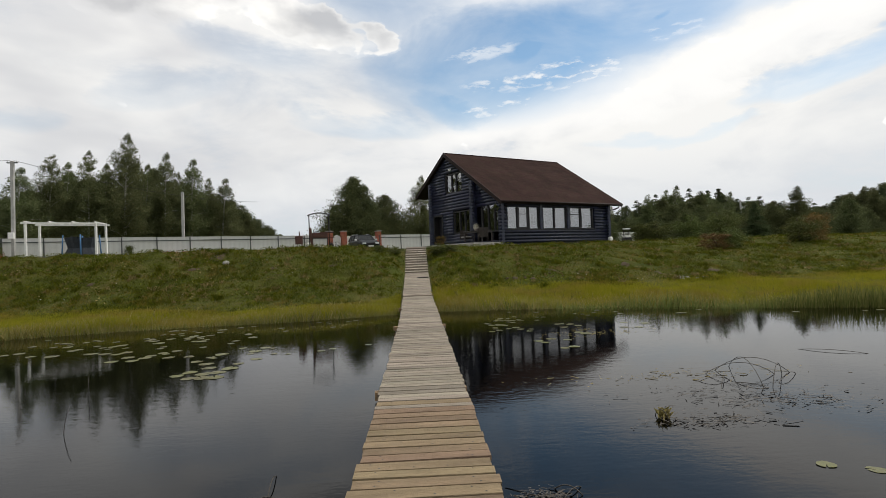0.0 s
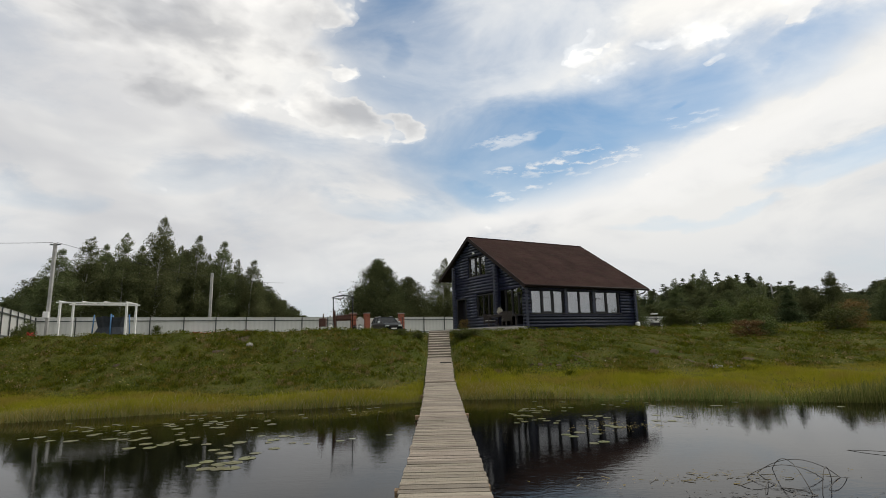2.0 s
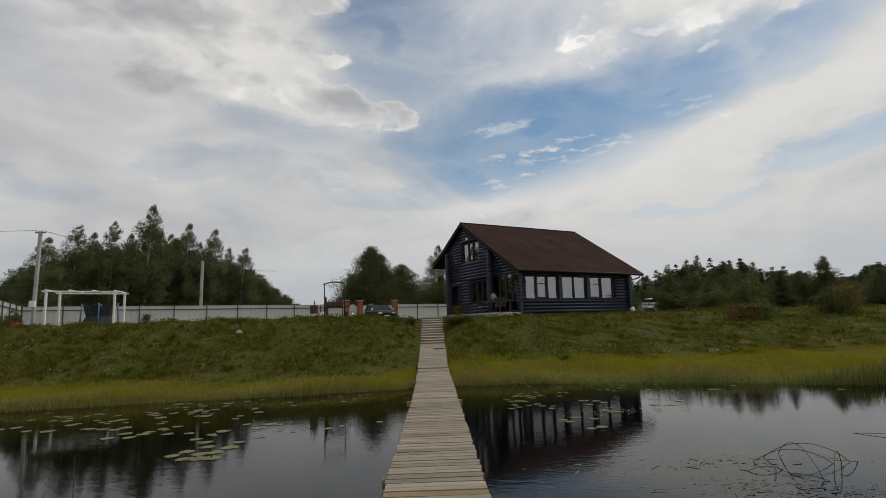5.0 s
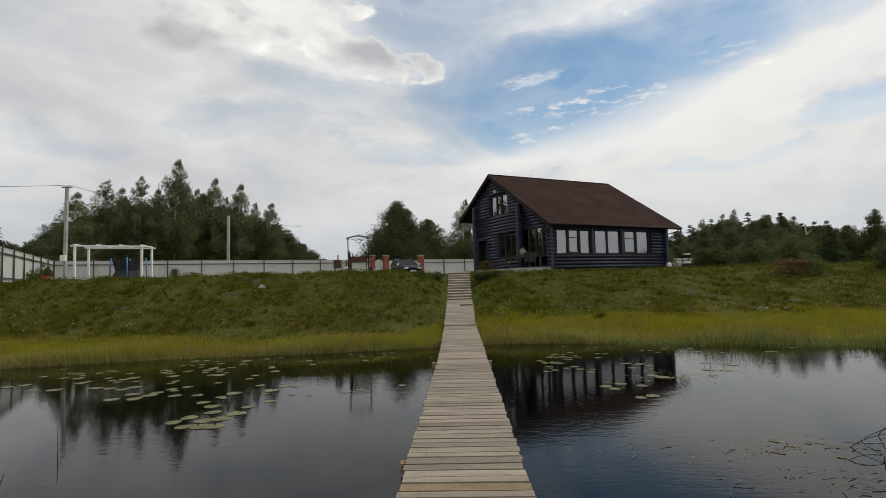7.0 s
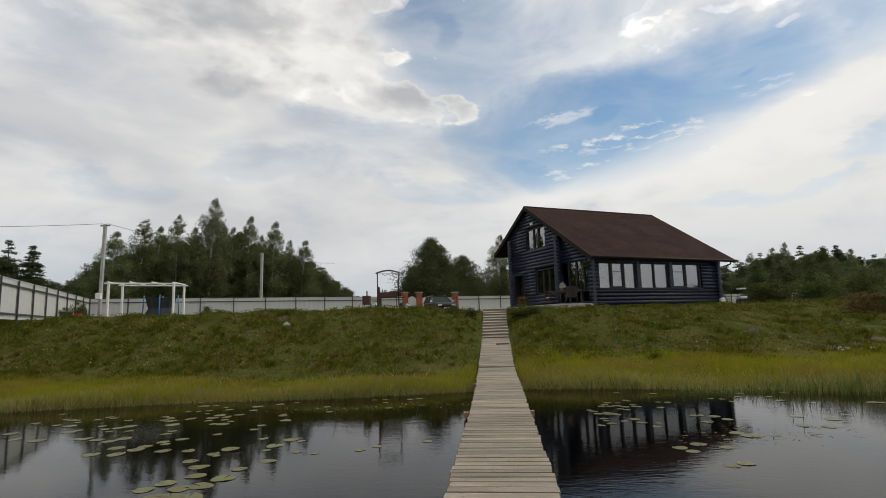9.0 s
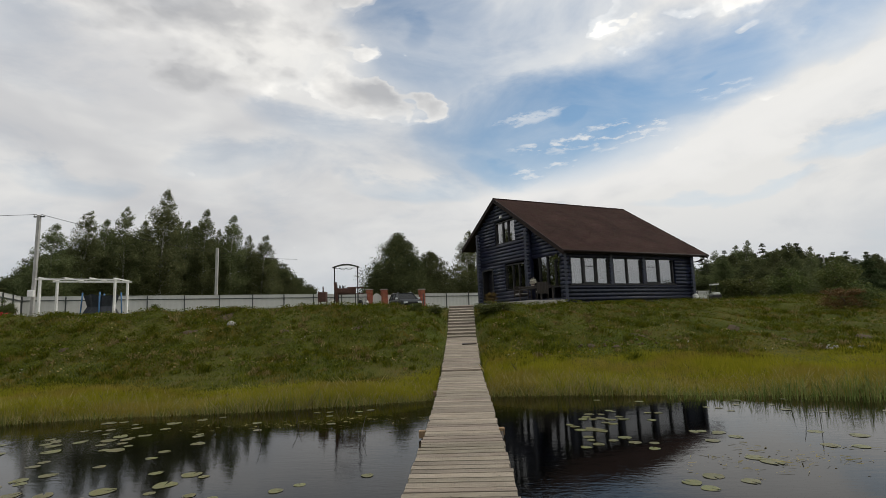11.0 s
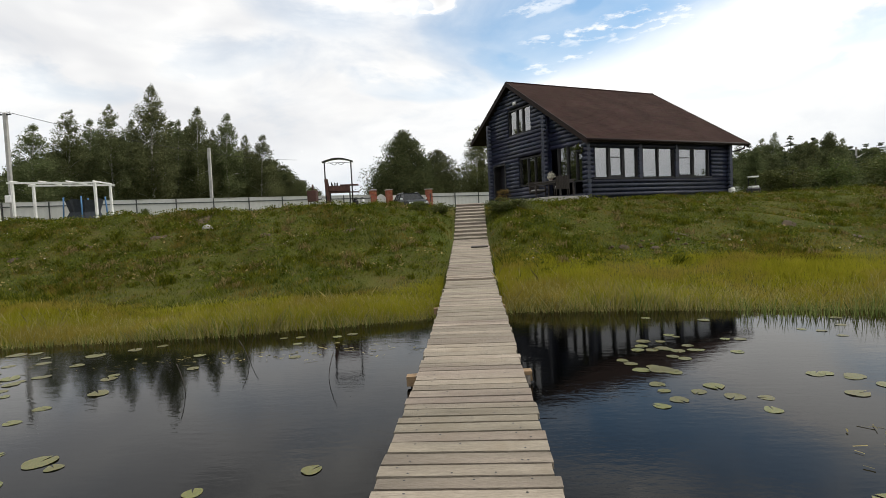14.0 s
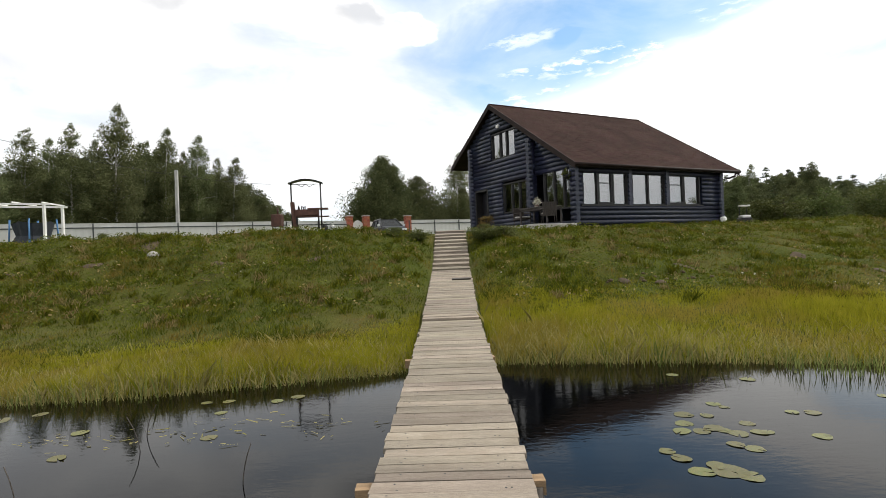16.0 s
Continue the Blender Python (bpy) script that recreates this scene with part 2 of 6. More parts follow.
DRAPE = material("brown_drape", (0.30, 0.295, 0.29), 0.9, vary=0.25, scale=3, fine=40, stretch=(6, 6, 0.3), bump=0.1)
CONCRETE = material("concrete", (0.36, 0.34, 0.31), 0.9, vary=0.2, scale=2, fine=30)
FENCE = material("pale_metal_sheet", (0.56, 0.56, 0.53), 0.55, vary=0.06, scale=0.7, fine=6, bump=0.02, stain=(0.50, 0.50, 0.47))
FENCEPOST = material("dark_green_post", (0.05, 0.058, 0.055), 0.6, vary=0.2)
WHITE = material("white_painted_timber", (0.78, 0.77, 0.74), 0.6, vary=0.12, scale=3, fine=30)
POLE = material("grey_concrete_pole", (0.42, 0.41, 0.39), 0.9, vary=0.2, scale=2, fine=20)
BRICK = material("red_brick", (0.33, 0.10, 0.055), 0.85, vary=0.25, scale=8, fine=40, per_object=0.2)
MORTAR = material("mortar", (0.35, 0.32, 0.28), 0.95, vary=0.15)
RUST = material("rusty_steel", (0.09, 0.035, 0.022), 0.7, vary=0.4, scale=8, fine=40)
IRON = material("dark_iron", (0.025, 0.024, 0.026), 0.45, metal=0.6, vary=0.3)
BARK = material("dark_bark", (0.075, 0.058, 0.042), 0.95, vary=0.4, scale=6, fine=20, bump=0.4)
BIRCH = material("birch_bark", (0.55, 0.53, 0.48), 0.8, vary=0.2, scale=2, fine=5, stretch=(1, 1, 4), dark=(0.03, 0.03, 0.03))
STONE = material("pale_stone", (0.30, 0.285, 0.26), 0.9, vary=0.25, scale=5)
EARTH = material("bare_earth", (0.075, 0.050, 0.028), 0.95, vary=0.3, scale=6)


def leaf_material(name, a, b, through_light=0.3, patch=None, patch_scale=0.5, clumpy=0.3, rough=0.65, spec=0.08):
    """Leaves: colour varies leaf by leaf, some light passes through."""
    mat = bpy.data.materials.new(name)
    mat.use_nodes = True
    k = Nodes(mat.node_tree)
    r = k.add("ShaderNodeNewGeometry").outputs["Random Per Island"]
    col = k.mix(k.math("POWER", r, 1.4), a, b)
    if patch:
        where = k.noise(k.add("ShaderNodeTexCoord").outputs["Object"], patch_scale, 5, 0.62)
        col = k.mix(k.math("MULTIPLY", k.ramp(where, [(0.47, 0.0), (0.58, 1.0)]), 0.85), col, patch)
        clump = k.noise(k.add("ShaderNodeTexCoord").outputs["Object"], patch_scale * 4.0, 4, 0.6)
        col = k.mix(k.math("MULTIPLY", k.ramp(clump, [(0.42, 1.0), (0.58, 0.0)]), clumpy), col, tuple(c * 0.55 for c in a))
    ob = k.add("ShaderNodeObjectInfo").outputs["Random"]
    h = k.add("ShaderNodeHueSaturation")
    k.link(k.math("ADD", k.math("MULTIPLY", ob, 0.35), 0.82), h.inputs["Value"])
    k.link(k.math("ADD", k.math("MULTIPLY", ob, 0.03), 0.485), h.inputs["Hue"])
    k.link(col, h.inputs["Color"])
    d, tl, m = k.add("ShaderNodeBsdfPrincipled", Roughness=rough), k.add("ShaderNodeBsdfTranslucent"), k.add("ShaderNodeMixShader")
    d.inputs["Specular IOR Level"].default_value = spec
    k.link(h.outputs[0], d.inputs["Base Color"])
    k.link(h.outputs[0], tl.inputs[0])
    m.inputs[0].default_value = through_light
    k.link(d.outputs[0], m.inputs[1])
    k.link(tl.outputs[0], m.inputs[2])
    k.link(m.outputs[0], k.add("ShaderNodeOutputMaterial").inputs[0])
    return mat


LEAF_BIRCH = leaf_material("birch_leaves", (0.075, 0.092, 0.038), (0.215, 0.225, 0.105), 0.45)
LEAF_DARK = leaf_material("alder_leaves", (0.050, 0.064, 0.025), (0.150, 0.162, 0.070), 0.45)
LEAF_PINE = leaf_material("conifer_needles", (0.034, 0.050, 0.022), (0.105, 0.122, 0.054), 0.4)
LEAF_SHRUB = leaf_material("shrub_leaves", (0.050, 0.070, 0.018), (0.14, 0.15, 0.05))
LEAF_RED = leaf_material("autumn_leaves", (0.09, 0.06, 0.02), (0.20, 0.12, 0.05))
GRASS_MARSH = leaf_material("marsh_grass", (0.255, 0.262, 0.016), (0.41, 0.385, 0.036), 0.45, (0.32, 0.255, 0.05), 0.45)
GRASS_DRY = leaf_material("dry_sedge", (0.20, 0.17, 0.06), (0.42, 0.34, 0.15), 0.4)
GRASS_BANK = leaf_material("bank_grass", (0.072, 0.094, 0.006), (0.215, 0.205, 0.017), 0.45, (0.185, 0.118, 0.030), 0.7, 0.95)
GRASS_TUFT = leaf_material("tuft_grass", (0.058, 0.080, 0.006), (0.180, 0.182, 0.017), 0.45)
WEED = leaf_material("weed_leaves", (0.058, 0.084, 0.009), (0.150, 0.162, 0.022), 0.4)
REED = leaf_material("reeds", (0.10, 0.135, 0.03), (0.26, 0.27, 0.09), 0.4)
LILY = leaf_material("lily_pads", (0.095, 0.108, 0.022), (0.19, 0.195, 0.045), 0.1, (0.20, 0.15, 0.05), 7.0, 0.6, 0.35, 0.38)
PETAL = leaf_material("wild_flowers", (0.50, 0.47, 0.38), (0.66, 0.64, 0.55), 0.3)


def ground_material():
    mat = bpy.data.materials.new("grassy_ground")
    mat.use_nodes = True
    k = Nodes(mat.node_tree)
    co = k.add("ShaderNodeTexCoord").outputs["Object"]
    big, mid, small = k.noise(co, 0.35, 4, 0.6), k.noise(co, 2.2, 5, 0.65), k.noise(co, 30, 4, 0.7)
    col = k.mix(k.ramp(big, [(0.35, 0.0), (0.65, 1.0)]), (0.062, 0.078, 0.010), (0.098, 0.094, 0.018))
    col = k.mix(k.math("MULTIPLY", k.ramp(mid, [(0.52, 0.0), (0.68, 1.0)]), 0.55), col, (0.115, 0.085, 0.040))
    col = k.mix(k.math("MULTIPLY", k.ramp(small, [(0.35, 1.0), (0.6, 0.0)]), 0.6), col, (0.030, 0.038, 0.010))
    p = k.add("ShaderNodeBsdfPrincipled", Roughness=0.95)
    p.inputs["Specular IOR Level"].default_value = 0.1
    k.link(col, p.inputs["Base Color"])
    b = k.add("ShaderNodeBump", Strength=0.8, Distance=0.06)
    k.link(k.math("ADD", small, k.math("MULTIPLY", mid, 0.7)), b.inputs["Height"])
    k.link(b.outputs[0], p.inputs["Normal"])
    k.link(p.outputs[0], k.add("ShaderNodeOutputMaterial").inputs[0])
    return mat


def water_material():
    mat = bpy.data.materials.new("dark_pond_water")
    mat.use_nodes = True
    k = Nodes(mat.node_tree)
    co = k.add("ShaderNodeTexCoord").outputs["Object"]
    r1 = k.noise(k.mapped(co, (0.7, 2.6, 1), (0, 0, 0), (0, 0, 0.25)), 1.6, 3, 0.55, 0.5)
    r2 = k.noise(k.mapped(co, (1.0, 2.2, 1), (5, 2, 0), (0, 0, -0.2)), 8.0, 3, 0.6)
    calm = k.ramp(k.noise(co, 0.16, 2, 0.5), [(0.35, 0.25), (0.65, 1.0)])
    p = k.add("ShaderNodeBsdfPrincipled", Roughness=0.0, IOR=1.22)
    p.inputs["Base Color"].default_value = (0.0008, 0.0009, 0.0008, 1)
    b = k.add("ShaderNodeBump", Strength=0.10, Distance=0.020)
    k.link(k.math("MULTIPLY", k.math("ADD", r1, k.math("MULTIPLY", r2, 0.75)), calm), b.inputs["Height"])
    k.link(b.outputs[0], p.inputs["Normal"])
    k.link(p.outputs[0], k.add("ShaderNodeOutputMaterial").inputs[0])
    return mat


def glass_material():
    mat = bpy.data.materials.new("window_glass")
    mat.use_nodes = True
    k = Nodes(mat.node_tree)
    g, t, m = k.add("ShaderNodeBsdfGlossy", Roughness=0.02), k.add("ShaderNodeBsdfTransparent"), k.add("ShaderNodeMixShader")
    f = k.add("ShaderNodeFresnel", IOR=1.6)
    k.link(k.math("MINIMUM", k.math("ADD", k.math("MULTIPLY", f.outputs[0], 1.2), 0.32), 1.0), m.inputs[0])
    k.link(t.outputs[0], m.inputs[1])
    k.link(g.outputs[0], m.inputs[2])
    k.link(m.outputs[0], k.add("ShaderNodeOutputMaterial").inputs[0])
    return mat


GROUND, WATER, GLASS = ground_material(), water_material(), glass_material()


# ---------------------------------------------------------------- mesh helpers
def box(bm, x0, x1, y0, y1, z0, z1):
    v = [bm.verts.new((x, y, z)) for z in (z0, z1) for y in (y0, y1) for x in (x0, x1)]
    for f in ((0, 2, 3, 1), (4, 5, 7, 6), (0, 1, 5, 4), (2, 6, 7, 3), (0, 4, 6, 2), (1, 3, 7, 5)):
        bm.faces.new([v[i] for i in f])
    return bm


def rod(bm, a, b, r0, r1=None, n=8, caps=True):
    """A tapered round rod from a to b."""
    a, b, r1 = Vector(a), Vector(b), r0 if r1 is None else r1
    q = (b - a).to_track_quat("Z", "Y")
    rings = []
    for c, r in ((a, r0), (b, r1)):
        rings.append([bm.verts.new(c + q @ Vector((r * math.cos(2 * math.pi * i / n), r * math.sin(2 * math.pi * i / n), 0))) for i in range(n)])
    for i in range(n):
        f = bm.faces.new((rings[0][i], rings[0][(i + 1) % n], rings[1][(i + 1) % n], rings[1][i]))
        f.smooth = True
    if caps:
        bm.faces.new(rings[0][::-1]), bm.faces.new(rings[1])
    return bm


def bar(bm, a, b, w, h):
    """A square bar from a to b."""
    a, b = Vector(a), Vector(b)
    q = (b - a).to_track_quat("Z", "Y")
    v = [bm.verts.new(c + q @ Vector((sx * w / 2, sy * h / 2, 0))) for c in (a, b) for sx, sy in ((-1, -1), (1, -1), (1, 1), (-1, 1))]
    for f in ((3, 2, 1, 0), (4, 5, 6, 7), (0, 1, 5, 4), (1, 2, 6, 5), (2, 3, 7, 6), (3, 0, 4, 7)):
        bm.faces.new([v[i] for i in f])
    return bm


def tube(bm, pts, r, n=6):
    """One unbroken round tube along a line of points."""
    rings = []
    for i, p in enumerate(pts):
        d = (Vector(pts[min(i + 1, len(pts) - 1)]) - Vector(pts[max(i - 1, 0)])).normalized()
        q = d.to_track_quat("Z", "Y")
        rings.append([bm.verts.new(Vector(p) + q @ Vector((r * math.cos(2 * math.pi * j / n), r * math.sin(2 * math.pi * j / n), 0))) for j in range(n)])
    for a, b in zip(rings, rings[1:]):
        k = min(range(n), key=lambda s: (a[0].co - b[s].co).length)
        for j in range(n):
            bm.faces.new((a[j], a[(j + 1) % n], b[(j + 1 + k) % n], b[(j + k) % n])).smooth = True
    bm.faces.new(rings[0][::-1]), bm.faces.new(rings[-1])
    return bm


def finish(bm, name, mat, bevel=0.0):
    if bevel:
        bmesh.ops.bevel(bm, geom=bm.edges[:], offset=bevel, segments=1, affect="EDGES", profile=0.7)
    bmesh.ops.recalc_face_normals(bm, faces=bm.faces)
    me = bpy.data.meshes.new(name)
    bm.to_mesh(me)
    bm.free()
    me.materials.append(mat)
    return me


def part(name, bm, mat, parent=None, label="", bevel=0.0):
    ob = new(name, bm if isinstance(bm, bpy.types.Mesh) else finish(bm, name, mat, bevel))
    ob.parent = parent
    return tagged(ob, label)


def thing(name, m, label, category, group="", kind=""):
    ob = new(name)
    ob.matrix_world = m
    ob.empty_display_size = 0.2
    return tagged(ob, label, category, group, kind)


def raw_mesh(name, verts, faces, mat):
    me = bpy.data.meshes.new(name)
    me.from_pydata(verts, [], faces)
    me.materials.append(mat)
    me.update()
    return me


def quads_mesh(name, centres, rights, ups, mat):
    """Many free quads as one mesh, from arrays."""
    n = len(centres)
    v = np.stack([centres - rights - ups, centres + rights - ups, centres + rights + ups, centres - rights + ups], 1).reshape(-1, 3)
    return bulk_mesh(name, v, 4, n, mat)


def bulk_mesh(name, v, sides, n, mat):
    me = bpy.data.meshes.new(name)
    me.vertices.add(len(v))
    me.vertices.foreach_set("co", np.ascontiguousarray(v, dtype=np.float32).ravel())
    me.loops.add(sides * n)
    me.loops.foreach_set("vertex_index", np.arange(sides * n, dtype=np.int32))
    me.polygons.add(n)
    me.polygons.foreach_set("loop_start", np.arange(0, sides * n, sides, dtype=np.int32))
    me.polygons.foreach_set("loop_total", np.full(n, sides, dtype=np.int32))
    me.materials.append(mat)
    me.update(calc_edges=True)
    return me


rng = np.random.default_rng(7)


# ---------------------------------------------------------------- ground and water
WATER_Z = -0.09


def curve(xs, vals):
    return lambda x: np.interp(x, xs, vals)


shore = curve([-60, -36, -20, -11.6, -8, -4, -1.8, 0.6, 3, 6, 10, 12.5, 18, 30, 42], [-20, 10, 14.2, 14.9, 15.9, 16.3, 16.9, 17.5, 17.2, 16.6, 15.2, 14.3, 13.0, 10.0, -20])
foot = curve([-60, 0, 5, 12, 30, 60], [20, 20.2, 20.8, 21.5, 23.0, 24])
crest = curve([-60, -4, 0, 4, 12, 20, 40, 60], [26.3, 26.8, 28.2, 29.8, 33.6, 34.8, 37, 38])
crest_z = curve([-60, -6, 0, 4, 14, 60], [2.40, 2.36, 2.14, 2.14, 2.16, 2.1])
deck_z = curve([-5, 13.5, 19.34, 19.36, 24.4, 28.6, 29.4], [0.10, 0.10, 0.30, 0.34, 1.0, 2.2, 2.25])
deck_x = curve([0, 4, 13, 19.5, 25, 29], [-0.03, -0.035, -0.11, -0.24, -0.30, -0.36])


def ground_z(x, y):
    x, y = np.asarray(x, float), np.asarray(y, float)
    s, f, c, cz = shore(x), foot(x), crest(x), crest_z(x)
    wet = np.clip((s - y) / 2.5, 0, 1)
    z = -0.06 - 0.75 * wet
    marsh = np.clip((y - s) / np.maximum(f - s, 0.5), 0, 1)
    z = np.where(y > s, -0.06 + 0.46 * marsh ** 1.2, z)
    up = np.clip((y - f) / (c - f), 0, 1)
    up = up * 0.75 + 0.25 * (3 * up ** 2 - 2 * up ** 3)
    z = np.where(y > f, 0.40 + (cz - 0.40) * up, z)
    bumps = 0.13 * np.sin(x * 1.3 + 2 * np.sin(y * 0.7)) * np.sin(y * 1.7 + x * 0.4) + 0.05 * np.sin(x * 3.1 + y * 2.3)
    z = z + bumps * np.clip((y - f) / 2, 0, 1) * np.clip((c + 2 - y) / 3, 0, 1)
    # the far lawn and the banks round the rest of the pond
    far = np.clip((-14 - y) / 4, 0, 1)
    z = np.maximum(z, -0.8 + 2.0 * far)
    # the cutting under the steps
    near = np.clip(1.6 - np.abs(x - deck_x(y)) / 0.62, 0, 1)
    z = np.where((y > 17) & (y < 30), z + near * np.minimum(0, deck_z(y) - 0.14 - z), z)
    return z


def build_ground():
    xs = np.r_[-700, -400, -200, -120, -80, -60, np.arange(-50, -26, 1.0), np.arange(-26, 26, 0.3), np.arange(26, 56, 1.0), 70, 100, 200, 400, 700]
    ys = np.r_[-600, -300, -120, -60, -30, -22, -20, -18, -16, -14, np.arange(-12, 13, 2.0), np.arange(13, 37, 0.25), np.arange(37, 70, 1.5), 80, 100, 160, 300, 600, 1200]
    X, Y = np.meshgrid(xs, ys)
    v = np.stack([X, Y, ground_z(X, Y)], -1).reshape(-1, 3)
    nx, ny = len(xs), len(ys)
    f = [(j * nx + i, j * nx + i + 1, (j + 1) * nx + i + 1, (j + 1) * nx + i) for j in range(ny - 1) for i in range(nx - 1)]
    me = raw_mesh("ground", v.tolist(), f, GROUND)
    me.polygons.foreach_set("use_smooth", np.ones(len(f), bool))
    tagged(new("ground", me), "green grassy pond bank with bare patches and lawn on top", "ground", kind="structure")
    w = raw_mesh("water", [(-58, -19, WATER_Z), (42, -19, WATER_Z), (42, 19, WATER_Z), (-58, 19, WATER_Z)], [(0, 1, 2, 3)], WATER)
    tagged(new("water", w), "dark still pond water with faint ripples mirroring the sky", "water", kind="structure")


build_ground()

# ---------------------------------------------------------------- the log house
HOUSE = Matrix.Translation((4.754, 31.786, 2.35)) @ Matrix.Rotation(radians(30), 4, "Z")
LOG_R, LOG_STEP = 0.115, 0.2
LENGTH = 9.33
RIDGE_V, RIDGE_Z, SLOPE = 5.7, 6.42, 0.637
ROOF_U0, ROOF_U1, EAVE_F, EAVE_B = -0.26, 10.43, -0.42, 9.75
MAIN_V, BACK_V = 2.65, 7.78


def roof_under(v):
    return RIDGE_Z - 0.30 - SLOPE * abs(v - RIDGE_V)


log_cache = {}


def log_mesh(length):
    key = round(length, 2)
    if key not in log_cache:
        bm = bmesh.new()
        rod(bm, (-key / 2, 0, 0), (key / 2, 0, 0), LOG_R, n=14)
        log_cache[key] = finish(bm, "log", LOG)
    return log_cache[key]


def spans(lo, hi, cuts):
    """lo..hi without the cuts."""
    out, at = [], lo
    for a, b in sorted(cuts):
        if b <= at or a >= hi:
            continue
        if a > at:
            out.append((at, min(a, hi)))
        at = max(at, b)
    if at < hi:
        out.append((at, hi))
    return [(a, b) for a, b in out if b - a > 0.06]


def window_unit(parent, name, m, w, h, panes, curtain=True, depth=0.12, recess=(), drapes=(), half=()):
    """A window of side-by-side panes in the local x-z plane, facing -y: frame bars, glass and blinds behind."""
    win = new(name)
    win.parent, win.matrix_local = parent, m
    tagged(win, "dark-framed window with pale blinds" if curtain else "dark-framed window with open curtains")
    bm = bmesh.new()
    t = 0.07
    box(bm, -t, w + t, -0.03, depth, -t, 0), box(bm, -t, w + t, -0.03, depth, h, h + t)
    box(bm, -t, 0, -0.03, depth, 0, h), box(bm, w, w + t, -0.03, depth, 0, h)
    x = 0.0
    inner = []
    for i, p in enumerate(panes):
        if i:
            box(bm, x - 0.04, x + 0.04, -0.02, depth - 0.01, 0, h)
        inner.append((x + (0.04 if i else 0), x + p * w - (0.04 if i < len(panes) - 1 else 0)))
        x += p * w
    part("window_frame", bm, FRAME, win)
    for i, (a, b) in enumerate(inner):
        bm = bmesh.new()
        zlo, zhi = 0.0, h
        if i in recess:
            bm2 = bmesh.new()
            box(bm2, a, a + 0.07, -0.005, 0.05, 0, h), box(bm2, b - 0.07, b, -0.005, 0.05, 0, h)
            box(bm2, a + 0.07, b - 0.07, -0.005, 0.05, 0, 0.08), box(bm2, a + 0.07, b - 0.07, -0.005, 0.05, h - 0.12, h)
            box(bm2, a + 0.07, b - 0.07, 0.005, 0.03, h * 0.62, h * 0.62 + 0.03)
            part("sash", bm2, FRAME, win)
        box(bm, a, b, 0.05, 0.056, zlo, zhi)
        part("pane", bm, GLASS, win).visible_shadow = False
        if curtain and i not in recess:
            bm = bmesh.new()
            n = 18
            row = [(a + 0.01 + (b - a - 0.02) * j / n, 0.10 + 0.012 * math.sin(j * 1.9), z * (0.05 + 0.75 * j / n if i in half and z else 1)) for z in (zlo, zhi) for j in range(n + 1)]
            vs = [bm.verts.new(c) for c in row]
            for j in range(n):
                bm.faces.new((vs[j], vs[j + 1], vs[n + 2 + j], vs[n + 1 + j]))
            part("blind", bm, DRAPE if i in drapes else CURTAIN, win, "grey drawn curtain" if i in drapes else "white fabric blind")
        elif i in recess:
            # blind of a recessed pane, in the darker drape material
            bm = bmesh.new()
            box(bm, a + 0.08, b - 0.08, 0.10, 0.11, 0.05, h - 0.1)
            part("blind", bm, DRAPE, win, "greyish blind behind the recessed sash")
    return win


